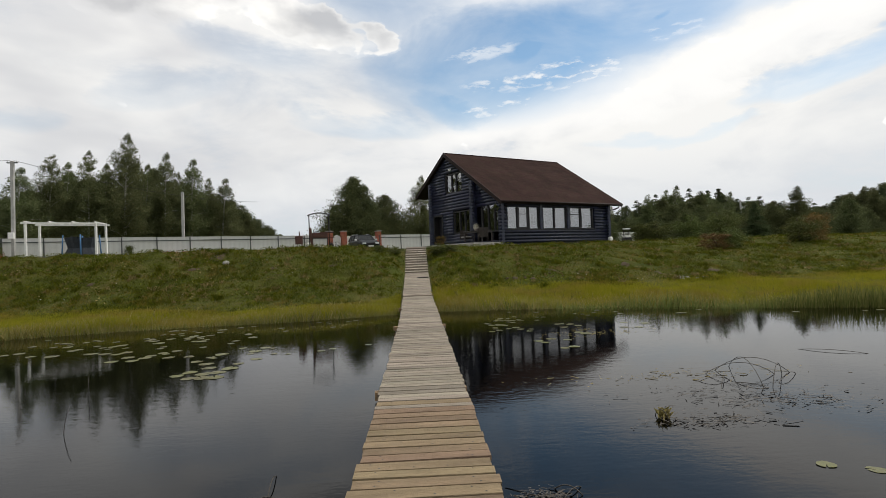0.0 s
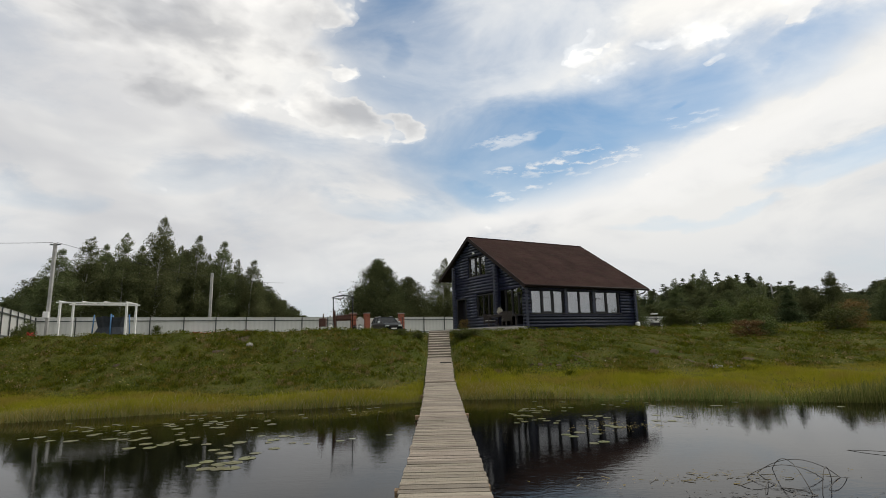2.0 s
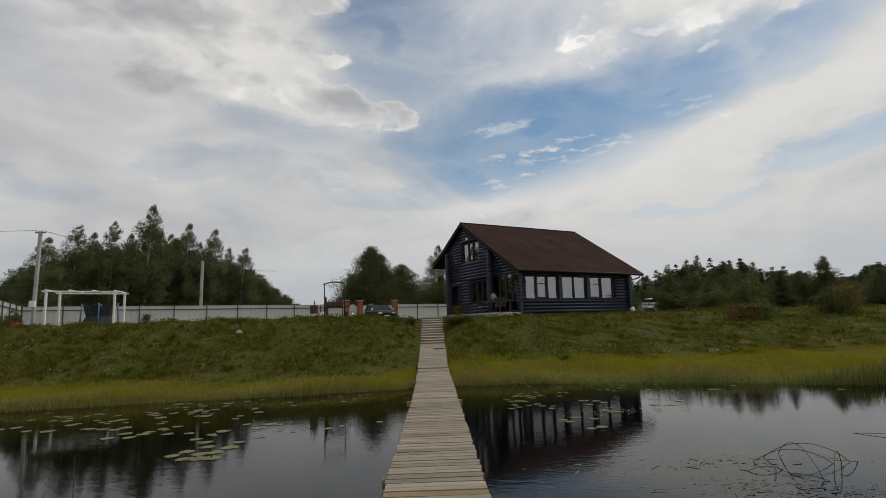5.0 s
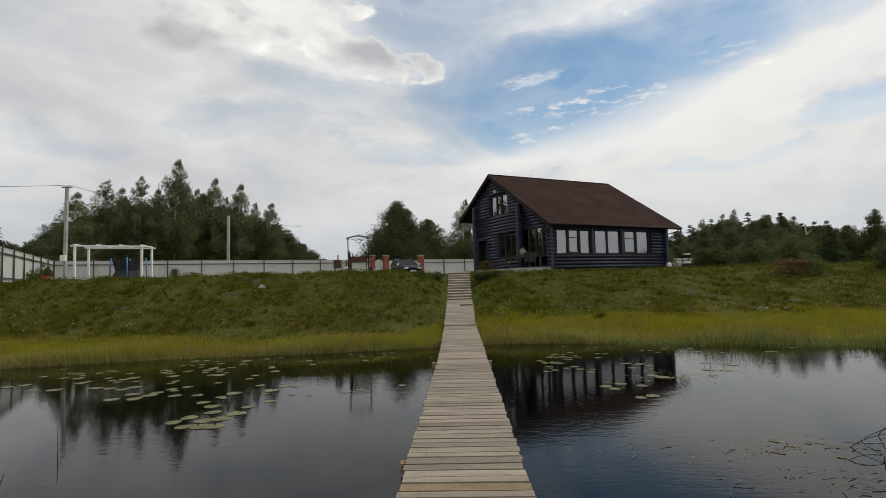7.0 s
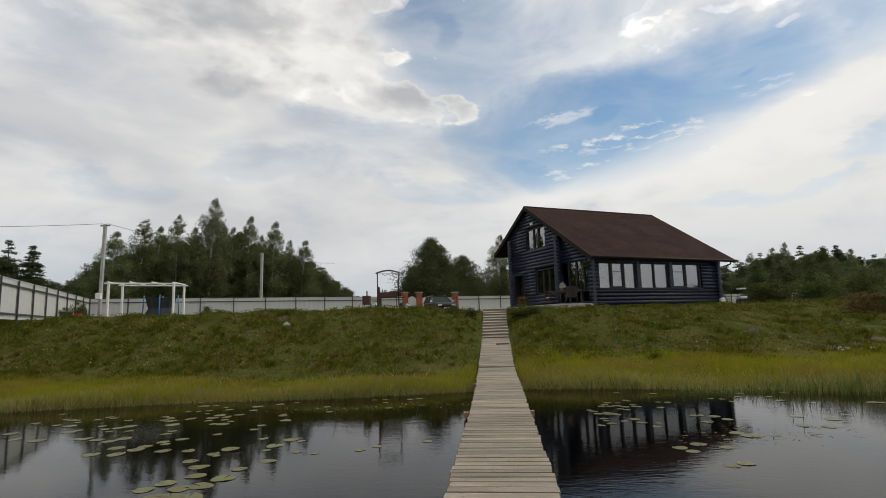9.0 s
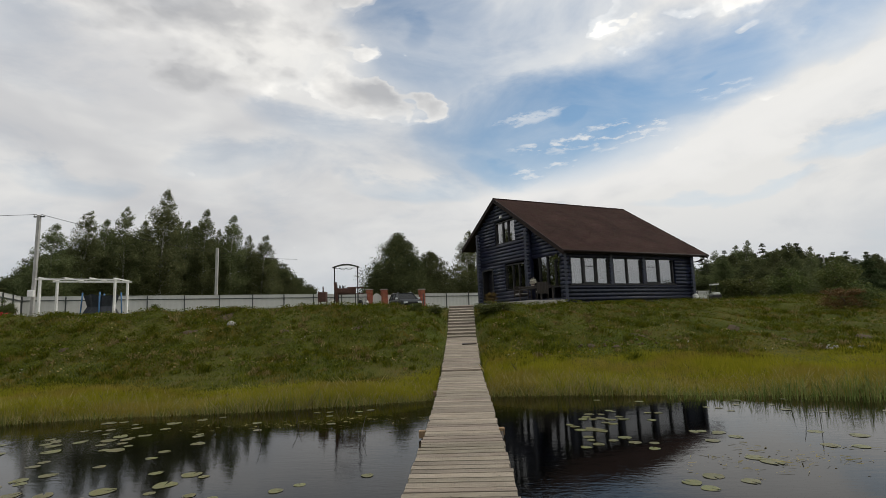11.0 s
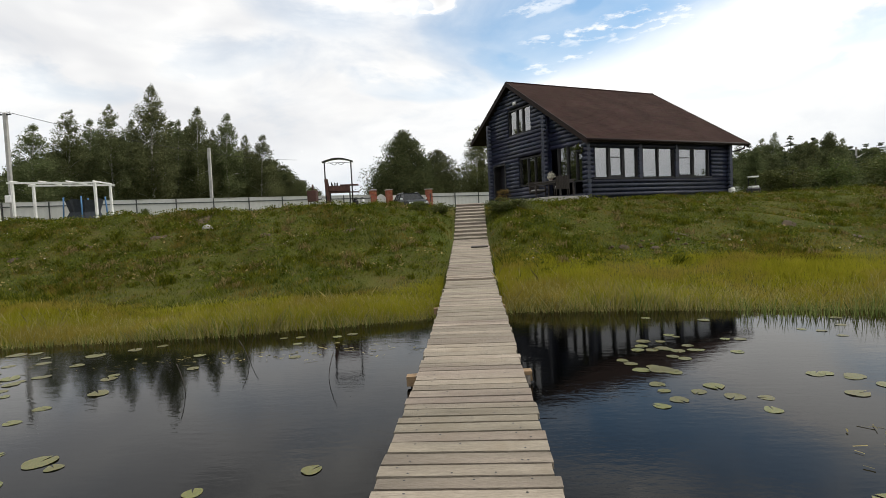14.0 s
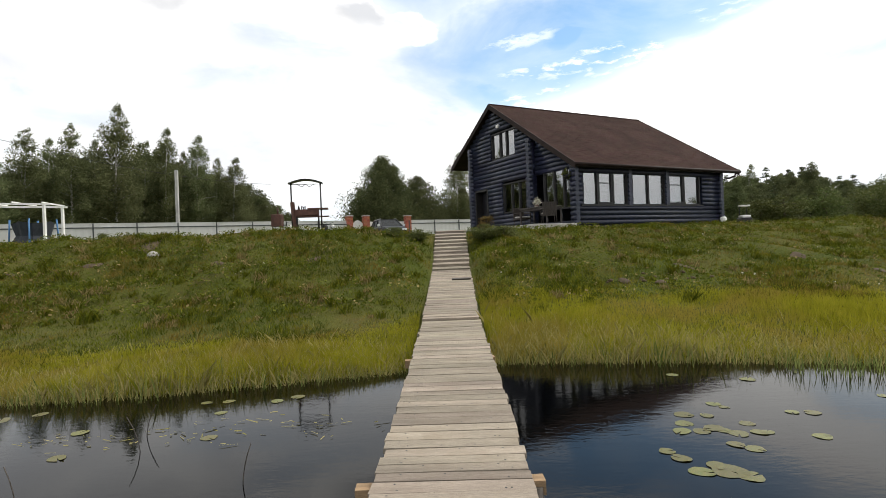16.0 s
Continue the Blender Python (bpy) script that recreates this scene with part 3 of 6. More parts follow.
def build_house():
    house = thing("log_house", HOUSE, "dark blue stained log house with brown shingle roof on the bank", "house")
    # gable wall (local x = u, the wall runs along v)
    gable = part("gable_wall", box(bmesh.new(), 0.06, 0.10, 2.6, 3.1, 0, 4.1), LOGDARK, house, "blue log gable wall")
    openings = [(6.38, 7.46, -0.1, 2.15), (3.10, 5.05, 0.85, 2.32), (3.85, 5.92, 3.58, 4.95)]
    turn = Matrix.Rotation(radians(90), 4, "Z")
    for i in range(32):
        z = 0.1 + LOG_STEP * i
        lo = max(MAIN_V - 0.12, RIDGE_V - (RIDGE_Z - 0.32 - z) / SLOPE)
        hi = min(BACK_V + 0.22, RIDGE_V + (RIDGE_Z - 0.32 - z) / SLOPE)
        if hi - lo < 0.2:
            continue
        for a, b in spans(lo, hi, [(o[0], o[1]) for o in openings if o[2] < z < o[3]]):
            ob = part("log", log_mesh(b - a), LOG, gable)
            ob.matrix_local = Matrix.Translation((0, (a + b) / 2, z)) @ turn
        # veranda gable, set a little back
        lo2, hi2 = max(0.12, RIDGE_V - (RIDGE_Z - 0.32 - z) / SLOPE), MAIN_V - 0.12
        if hi2 - lo2 > 0.15:
            for a, b in spans(lo2, hi2, [(0.0, 1.98), (2.0, 2.5)] if 0.1 < z < 2.5 else []):
                ob = part("log", log_mesh(b - a), LOG, gable)
                ob.matrix_local = Matrix.Translation((0.12, (a + b) / 2, z)) @ turn
        # ends of the cross walls
        for v, top in ((MAIN_V, 4.1), (BACK_V, 4.5)):
            if z < min(top, roof_under(v)):
                ob = part("log_end", log_mesh(0.42), LOG, gable)
                ob.matrix_local = Matrix.Translation((-0.08, v, z + 0.1))
    # facade
    front = part("front_wall", box(bmesh.new(), 0.2, LENGTH, 0.02, 0.06, -0.3, 0.78), LOGDARK, house, "blue log wall under a band of windows")
    for i in range(13):
        z = 0.1 + LOG_STEP * i
        for a, b in spans(0.0 if i < 4 else 0.06, LENGTH, [] if i < 4 else [(0.42, 7.98)] if z < 2.3 else []):
            ob = part("log", log_mesh(b - a), LOG, front)
            ob.matrix_local = Matrix.Translation(((a + b) / 2, 0, z))
        for u in (0.0, 3.16, 5.54, LENGTH):
            if u in (0.0, LENGTH) or i >= 4:
                corner = u in (0.0, LENGTH)
                ob = part("log_end", log_mesh(0.36 if corner else 0.22), LOG, front)
                ob.matrix_local = Matrix.Translation((u, -0.04 if corner else -0.02, z)) @ turn
    # plain walls that close the house
    bm = bmesh.new()
    box(bm, LENGTH - 0.1, LENGTH + 0.08, 0.1, BACK_V, -0.3, 2.6), box(bm, 0.1, LENGTH, BACK_V - 0.1, BACK_V + 0.08, -0.3, 4.2)
    box(bm, 0.15, LENGTH - 0.1, 0.15, BACK_V - 0.1, -0.3, 0.05)
    part("back_walls", bm, LOGDARK, house)
    # added dark sheets behind the windows, standing in for the dimness of the rooms
    bm = bmesh.new()
    box(bm, 0.14, LENGTH - 0.14, 0.9, 0.96, 0.05, 2.6), box(bm, 0.9, 0.96, 2.8, BACK_V - 0.1, 0.05, 4.0)
    part("inner_partition", bm, LOGDARK, house)
    bm = bmesh.new()
    box(bm, LENGTH - 0.02, LENGTH + 0.1, 0.1, BACK_V, 2.6, 2.75)
    v = [bm.verts.new(c) for c in ((LENGTH, 0, 2.6), (LENGTH, BACK_V, 2.6), (LENGTH, BACK_V, 4.4), (LENGTH, RIDGE_V, 6.0))]
    bm.faces.new(v)
    part("far_gable", bm, LOGDARK, house)
    # plinth
    part("plinth", box(bmesh.new(), 0.08, LENGTH - 0.05, 0.10, 0.3, -0.6, 0.0), CONCRETE, house)
    # roof
    th = 0.16
    for name, v0, v1 in (("roof_front", EAVE_F, RIDGE_V), ("roof_back", EAVE_B, RIDGE_V)):
        z0 = RIDGE_Z - SLOPE * abs(v0 - RIDGE_V)
        # courses of shingle tabs, each lapping the one below it
        nc, nt = 46, 32
        sv, fv = [], []
        for j in range(nc):
            for i in range(nt):
                ua = ROOF_U0 + (ROOF_U1 - ROOF_U0) * max(0, i - 0.5 * (j % 2)) / nt
                ub = ROOF_U0 + (ROOF_U1 - ROOF_U0) * (nt if i == nt - 1 else i + 1 - 0.5 * (j % 2)) / nt
                q = len(sv)
                lip = 0.003 + 0.002 * math.sin(i * 2.3 + j * 1.7)
                for f, up in ((j / nc, 0.0), (j / nc, lip), ((j + 1) / nc, 0.0)):
                    vv, zz = v0 + (v1 - v0) * f, z0 + (RIDGE_Z - z0) * f + up
                    sv += [(ua, vv, zz), (ub, vv, zz)]
                fv += [(q, q + 1, q + 3, q + 2), (q + 2, q + 3, q + 5, q + 4)]
        bm = raw_mesh(name, sv, fv, ROOF)
        roof = part(name, bm, ROOF, house, "brown bitumen shingle roof slope")
        bm = bmesh.new()
        v = [bm.verts.new((u, vv, zz - d)) for d in (0.015, th) for u in (ROOF_U0 + 0.01, ROOF_U1 - 0.01) for vv, zz in ((v0, z0), (v1, RIDGE_Z))]
        for f in ((0, 1, 3, 2), (4, 6, 7, 5), (0, 4, 5, 1), (2, 3, 7, 6), (0, 2, 6, 4), (1, 5, 7, 3)):
            bm.faces.new([v[i] for i in f])
        part("soffit", bm, FASCIA, house)
        for u in (ROOF_U0, ROOF_U1):
            bm = bmesh.new()
            va = [bm.verts.new((u + du, vv, zz + dz)) for du in (-0.02, 0.02) for vv, zz in ((v0, z0), (v1, RIDGE_Z)) for dz in (-0.24, 0.02)]
            for f in ((0, 1, 3, 2), (4, 6, 7, 5), (0, 4, 5, 1), (2, 3, 7, 6), (0, 2, 6, 4), (1, 5, 7, 3)):
                bm.faces.new([va[i] for i in f])
            part("barge_board", bm, FASCIA, house)
    ze = RIDGE_Z - SLOPE * (RIDGE_V - EAVE_F)
    bm = bmesh.new()
    rod(bm, (ROOF_U0, EAVE_F - 0.05, ze - 0.05), (ROOF_U1, EAVE_F - 0.05, ze - 0.07), 0.06, n=10)
    part("gutter", bm, FASCIA, house, "brown gutter along the eave")
    bm = bmesh.new()
    pts = [(ROOF_U1 - 0.35, EAVE_F - 0.05, ze - 0.1), (ROOF_U1 - 0.4, EAVE_F - 0.02, ze - 0.28), (ROOF_U1 - 0.55, -0.3, ze - 0.36), (LENGTH + 0.12, -0.06, ze - 0.46), (LENGTH + 0.1, -0.04, 0.15)]
    tube(bm, pts, 0.045, 8)
    part("downpipe", bm, FASCIA, house, "dark downpipe")
    bm = bmesh.new()
    rod(bm, (ROOF_U0, RIDGE_V, RIDGE_Z + 0.0), (ROOF_U1, RIDGE_V, RIDGE_Z + 0.0), 0.05, n=6)
    part("ridge_cap", bm, ROOF, house)
    # beam over the facade windows and purlin ends
    part("wall_plate", box(bmesh.new(), -0.1, LENGTH + 0.1, -0.1, 0.12, 2.375, 2.56), LOGDARK, house)
    part("window_rail", box(bmesh.new(), 0.3, 8.0, -0.13, 0.1, 0.78, 0.84), FRAME, house)
    # facade windows
    M = Matrix.Translation
    window_unit(house, "window", M((0.50, -0.02, 0.88)), 2.50, 1.42, (0.32, 0.36, 0.32), recess=(1,))
    window_unit(house, "window", M((3.38, -0.02, 0.88)), 2.0, 1.42, (0.49, 0.51))
    window_unit(house, "window", M((5.72, -0.02, 0.88)), 2.10, 1.42, (0.5, 0.5), recess=(0,))
    # gable windows face -u
    g = Matrix.Rotation(radians(-90), 4, "Z")
    window_unit(house, "window", M((-0.02, 4.97, 0.92)) @ g, 1.80, 1.33, (0.36, 0.34, 0.30), drapes=(0, 1, 2))
    window_unit(house, "window", M((-0.02, 5.84, 3.66)) @ g, 1.92, 1.20, (0.36, 0.28, 0.36), drapes=(1,), half=(0,))
    window_unit(house, "window", M((0.06, 1.92, 0.80)) @ g, 1.85, 1.66, (0.34, 0.34, 0.32), drapes=(1, 2))
    door = new("door")
    door.parent = house
    part("door_leaf", box(bmesh.new(), 0.30, 0.36, 6.40, 7.44, 0.02, 2.13), LOGDARK, door)
    bm = bmesh.new()
    box(bm, -0.12, 0.38, 6.30, 6.40, 0, 2.2), box(bm, -0.12, 0.38, 7.44, 7.54, 0, 2.2), box(bm, -0.12, 0.38, 6.4, 7.44, 2.14, 2.24)
    part("door_frame", bm, FRAME, door)
    part("door_handle", box(bmesh.new(), 0.24, 0.30, 6.50, 6.54, 0.95, 1.10), IRON, door)
    # lamp under the gable
    part("flood_light", box(bmesh.new(), -0.2, -0.08, 5.05, 5.25, 5.12, 5.28), WHITE, house, "small white flood light under the gable", bevel=0.02)
    return house


build_house()

# ---------------------------------------------------------------- terrace and yard
YARD = HOUSE
FENCE_H = 1.85
part_m = Matrix.Translation
tagged(part("terrace_slab", box(bmesh.new(), -2.3, -0.2, -0.35, 7.6, -0.55, 0.07), CONCRETE, None, bevel=0.02), "grey concrete terrace slab beside the log house", "terrace", kind="structure").matrix_world = HOUSE


def yard(p):
    return HOUSE @ Vector(p)


def fence_panel_mesh(length):
    """Corrugated sheet."""
    n = int(length / 0.1)
    v, f = [], []
    for i in range(n + 1):
        d = 0.005 if (i // 2) % 2 else -0.005
        v += [(i * length / n, d, 0.05), (i * length / n, d, FENCE_H)]
    f = [(2 * i, 2 * i + 2, 2 * i + 3, 2 * i + 1) for i in range(n)]
    return raw_mesh("fence_panel", v, f, FENCE)


def build_fence(name, a, b, inside=-1):
    a, b = Vector(a), Vector(b)
    n = max(1, round((b - a).length / 2.5))
    step = (b - a).length / n
    ang = math.atan2(b.y - a.y, b.x - a.x)
    fence = thing(name, part_m(a) @ Matrix.Rotation(ang, 4, "Z"), "pale grey metal sheet fence on dark posts round the lawn", "fence", kind="structure")
    sheet = fence_panel_mesh(step)
    bm = bmesh.new()
    box(bm, -0.04, 0.04, -0.03, 0.03, -0.4, FENCE_H)
    post = finish(bm, "post", FENCEPOST)
    bm = bmesh.new()
    box(bm, 0, step, -0.02, 0.02, -0.035, 0.035)
    rail = finish(bm, "rail", FENCEPOST)
    bm = bmesh.new()
    box(bm, 0, step, -0.03, 0.03, -0.015, 0.02)
    cap = finish(bm, "cap", FENCE)
    for i in range(n + 1):
        o = part("post", post, None, fence)
        o.location = (i * step, 0.06 * inside, 0)
        if i < n:
            part("fence_panel", sheet, None, fence).location = (i * step, 0, 0)
            for z in (0.30, FENCE_H - 0.28):
                part("rail", rail, None, fence).location = (i * step, 0.045 * inside, z)
            part("cap", cap, None, fence).location = (i * step, 0, FENCE_H)
    return fence


CORNER = Vector((-30.6, 40.0, 2.35))
ALONG = Vector((math.cos(radians(32)), math.sin(radians(32)), 0))
DOWN = Vector((math.sin(radians(30)), -math.cos(radians(30)), 0))
build_fence("fence_back", CORNER, CORNER + ALONG * 25.2)
build_fence("fence_back", CORNER + ALONG * 30.8, CORNER + ALONG * 77)
build_fence("fence_far", (47.5, 86.0, 2.1), (72.0, 97.0, 2.1))
build_fence("fence_side", CORNER + DOWN * 24, CORNER)


# ---------------------------------------------------------------- trees
def crown_mesh(name, mat, height, base, width, shape, clumps, per_clump, leaf, spread, seed=1, lean=0.0):
    """Leaf clumps strung along rising, drooping boughs, so that the outline is uneven and has gaps."""
    r = np.random.default_rng(seed)
    nb = clumps // 5
    t = np.sort(r.uniform(0, 1, nb) ** 1.15)
    a = np.cumsum(r.uniform(1.9, 2.9, nb))
    outline = {
        "birch": np.minimum(1, 0.60 + 1.5 * t) * (1 - t) ** 0.85 + 0.03,
        "dome": np.minimum(1, 0.85 + 1.0 * t) * (1 - t) ** 0.70 + 0.04,
        "spruce": (1 - t) ** 0.9 + 0.04,
        "round": np.sqrt(np.clip(1 - (1.7 * t - 0.75) ** 2, 0.05, 1)),
    }[shape]
    rise = {"birch": 0.75, "dome": 0.55, "spruce": -0.12, "round": 0.5}[shape]
    length = width * outline * r.uniform(0.55, 1.12, nb)
    start = np.clip(base + (height - base) * (t * 0.94) - max(rise, 0) * length * 0.55, 0.05, None)
    up = rise * r.uniform(0.7, 1.3, nb)
    b = np.repeat(np.arange(nb), 5)
    s = np.tile(np.array([0.35, 0.58, 0.76, 0.90, 1.02]), nb) + r.uniform(-0.09, 0.09, 5 * nb)
    out = length[b] * s
    heart = np.stack([np.cos(a[b]) * out, np.sin(a[b]) * out, start[b] + up[b] * out - 0.32 * max(rise, 0.2) * out * s], 1)
    heart[:, :2] += r.normal(0, 0.07 * width, (5 * nb, 2)) * outline[b][:, None]
    n = 5 * nb * per_clump
    size = r.uniform(0.6, 1.3, 5 * nb) * (0.16 + 0.84 * np.minimum(1, outline[b])) * (1.15 - 0.35 * s)
    share = size ** 2.1 + 0.02
    c_of = np.sort(r.choice(5 * nb, n, p=share / share.sum()))
    g = r.normal(0, 1, (n, 3))
    g *= np.minimum(1, 1.9 / np.linalg.norm(g, axis=1))[:, None]
    c = heart[c_of] + g * size[c_of, None] * np.array(spread) * 1.25
    c[:, 2] += 0.18 * np.abs(g[:, 2]) * spread[2]
    c[:, 0] += lean * height * (np.clip(c[:, 2], 0, None) / height) ** 3
    q = r.normal(0, 1, (n, 3))
    q /= np.linalg.norm(q, axis=1)[:, None]
    w = r.normal(0, 1, (n, 3))
    w = np.cross(q, w)
    w /= np.linalg.norm(w, axis=1)[:, None]
    size = leaf * r.uniform(0.5, 1.2, (n, 1))
    v = np.stack([c - q * size, c + w * size * 0.5, c + q * size, c - w * size * 0.5], 1).reshape(-1, 3)
    ends = np.stack([np.cos(a) * length, np.sin(a) * length, (up - 0.3 * max(rise, 0.2)) * length], 1)
    return bulk_mesh(name, v, 4, n, mat), start, ends


def tree(name, label, leaf_mat, bark, height, base, width, shape, clumps, per_clump, leaf, spread, trunk_r, seed=1, limbs=30, lean=0.0):
    ob = thing(name, part_m((0, 0, -500)), label, "tree")
    crown, hs, ends = crown_mesh("crown", leaf_mat, height, base, width, shape, clumps, per_clump, leaf, spread, seed, lean)
    r = random.Random(seed)
    bm = bmesh.new()
    k = 7
    pts = [Vector((0.10 * math.sin(i * 1.3 + seed) * i / k + lean * height * (i / k) ** 3, 0.10 * math.cos(i * 1.7 + seed) * i / k, -0.3 + (0.95 * height + 0.2) * i / k)) for i in range(k + 1)]
    for i in range(k):
        rod(bm, pts[i], pts[i + 1], trunk_r * (1 - i / k) + 0.015, trunk_r * (1 - (i + 1) / k) + 0.015, n=7, caps=False)
    part("trunk", bm, bark, ob)
    bm = bmesh.new()
    pick = range(0, len(hs), max(1, len(hs) // limbs))
    for i in pick:
        p = Vector((0, 0, hs[i]))
        q = p + Vector(ends[i]) * 0.8
        rod(bm, p, (p + q) / 2 + Vector((0, 0, 0.08 * (q - p).length)), trunk_r * 0.28, trunk_r * 0.18, n=5, caps=False)
        rod(bm, (p + q) / 2 + Vector((0, 0, 0.08 * (q - p).length)), q, trunk_r * 0.18, 0.01, n=5, caps=False)
    tagged(part("limb", bm, BARK if bark is not BIRCH else bark, ob), kind="stuff")
    part("crown", crown, None, ob)
    return ob


BIRCH_L = "slender birch with pale trunk and airy drooping green crown"
protos = {
    "birch": [tree("birch_tree", BIRCH_L, LEAF_BIRCH, BIRCH, 13, 2.6, 3.0, "birch", 380, 66, 0.085, (0.34, 0.34, 0.44), 0.13, s, lean=0.05) for s in (1, 2, 3)],
    "alder": [tree("alder_tree", "dense dark green broadleaf tree behind the fence", LEAF_DARK, BARK, 9.4, 0.3, 3.3, "dome", 420, 70, 0.105, (0.56, 0.56, 0.46), 0.15, s) for s in (4, 5, 12)],
    "maple": [tree("broadleaf_tree", "full round broadleaf tree behind the gate", LEAF_DARK, BARK, 9.6, 0.3, 5.2, "dome", 900, 70, 0.115, (0.74, 0.74, 0.56), 0.22, s) for s in (6, 7)],
    "spruce": [tree("spruce_tree", "dark pointed spruce with layered branches", LEAF_PINE, BARK, 10, 0.5, 2.3, "spruce", 420, 60, 0.11, (0.40, 0.40, 0.20), 0.14, s) for s in (8, 9)],
    "shrub": [tree("shrub", "leafy green shrub on the bank", LEAF_SHRUB, BARK, 1.6, 0.1, 0.75, "round", 90, 45, 0.045, (0.14, 0.14, 0.14), 0.03, s, limbs=14) for s in (10, 11)],
    "red_shrub": [tree("shrub", "reddish brown leafy shrub on the bank", LEAF_RED, BARK, 1.6, 0.1, 0.75, "round", 90, 45, 0.045, (0.14, 0.14, 0.14), 0.03, s, limbs=14) for s in (13,)],
}
TALL = {"birch": 13.0, "alder": 9.4, "maple": 9.6, "spruce": 10.0, "shrub": 1.6, "red_shrub": 1.6}


def plant(kind, x, y, height_scale, width_scale=None, turn=0.0, group="", z=None, label="", pick=None):
    src = protos[kind][(pick if pick is not None else int(abs(x * 3.7 + y * 1.3))) % len(protos[kind])]
    w = width_scale or height_scale
    z = float(ground_z(x, y)) if z is None else z
    o = copy_thing(src, part_m((x, y, z)) @ Matrix.Rotation(turn + (0.5 * math.sin(x * 7.1) if kind == "birch" else x * 2.1), 4, "Z") @ Matrix.Diagonal((w, w, height_scale, 1)))
    return tagged(o, label, group=group)


def plant_far(kind, az, rise, dist, width, group, pick=None):
    """A tree at a bearing and distance from the jetty's outer end, its top at an angle above the eye."""
    x, y = dist * math.sin(radians(az)), dist * math.cos(radians(az))
    z = float(ground_z(x, y))
    h = (1.8 + dist * math.tan(radians(rise)) - z) / TALL[kind]
    return plant(kind, x, y, h, width, group=group, z=z, pick=pick)


# birch wood beyond the back fence: a solid mass with single birch tops standing out of it
wood_far = curve([-39, -28.5, -23, -17, -13], [60, 65.6, 71, 73, 75])
wood_top = curve([-39.5, -37.4, -34, -31, -28, -25, -22, -20, -17.6, -15.5, -14], [4.6, 7.4, 8.6, 9.0, 9.6, 8.8, 8.0, 7.0, 5.6, 4.0, 2.7])
rw = random.Random(31)
for az, rise, wide, near in ((-36.3, 9.0, 1.0, 0), (-34.2, 10.4, 1.0, 1), (-32.9, 9.7, .85, 3), (-31.3, 10.9, 1.0, 0), (-30.0, 9.8, .8, 2), (-28.5, 12.7, 1.2, 0), (-26.8, 10.0, .8, 3), (-25.2, 11.1, .95, 1), (-22.9, 10.6, 1.05, 0), (-21.6, 8.8, .9, 2), (-20.1, 8.8, 1.0, 0), (-24.2, 9.3, .8, 4)):
    plant_far("birch", az, rise, float(wood_far(az)) - 2.5 + near, wide, "birch wood behind the fence", pick=rw.randrange(3))
for row, (step, lower) in enumerate(((1.55, 0.80), (1.35, 0.95), (1.25, 1.02))):
    az = -39.6 + 0.4 * row
    while az < -14.0:
        plant_far("alder", az, float(wood_top(az)) * lower * rw.uniform(.84, 1.05), float(wood_far(az)) + 1.5 + 3.5 * row + rw.uniform(-1, 1), (0.85 + 0.2 * row) * (1.0 if az < -18 else 0.75), "birch wood behind the fence", pick=rw.randrange(3))
        az += step * rw.uniform(.8, 1.2)
# trees behind the gate
plant("maple", -9.2, 75, 1.17, 1.12, pick=0)
plant("alder", -10.2, 73.5, .82, 1.05), plant("alder", -7.4, 74.0, .88, 1.05), plant("alder", -4.6, 74.5, .55, .8)
plant("maple", -5.2, 77, .92, 1.0, pick=1)
plant("alder", -12.4, 77, .8, .9), plant("alder", -2.6, 79, .55, 1.0), plant("alder", -1.0, 80, .5, 1.0)
plant("birch", -0.3, 70, .82, 1.1), plant("alder", 0.4, 71, .7, .8), plant("alder", 2.2, 74, .8)
# beyond the side fence
plant("spruce", -47.2, 49.5, .90, 1.2, pick=0), plant("alder", -51.0, 48.0, 1.25, 1.1), plant("alder", -49.0, 51.0, .8, 1.0), plant("spruce", -45.6, 50.5, .85, 1.1, pick=1), plant("alder", -53.0, 47.0, 1.4, 1.2), plant("alder", -44.0, 51.5, .50, .9), plant("alder", -42.4, 52.5, .42, .8)
# wood to the right of the house
rr = random.Random(5)
right_top = curve([14, 17, 20.9, 23, 26, 29, 31.2, 33.3, 35.3, 37.3, 38.3, 39.3, 42, 50], [3.9, 4.3, 4.7, 5.3, 6.1, 5.6, 5.1, 4.5, 3.9, 3.5, 4.0, 5.0, 5.2, 5.0])
for row, (step, lower, kinds) in enumerate(((1.2, 0.72, ("alder", "alder", "spruce")), (1.0, 0.88, ("alder", "alder", "spruce", "birch")), (0.8, 1.0, ("spruce", "spruce", "birch")), (0.9, 0.9, ("alder",)))):
    az = 14.0 + 0.3 * row
    while az < 50:
        kind = rr.choice(kinds)
        plant_far(kind, az, float(right_top(az)) * lower * rr.uniform(.82, 1.06), 104 + 7 * row + rr.uniform(-3, 3), {"alder": 1.2, "spruce": 1.3, "birch": .9}[kind] + 0.1 * row, "wood beyond the house", pick=rr.randrange(3))
        az += step * rr.uniform(.8, 1.2)
for i in range(30):
    plant(rr.choice(("alder", "alder", "shrub")), 15.5 + i * 1.5 + rr.uniform(-.7, .7), 52 + rr.uniform(0, 14), rr.uniform(.34, .60), .60, group="young growth beyond the house")
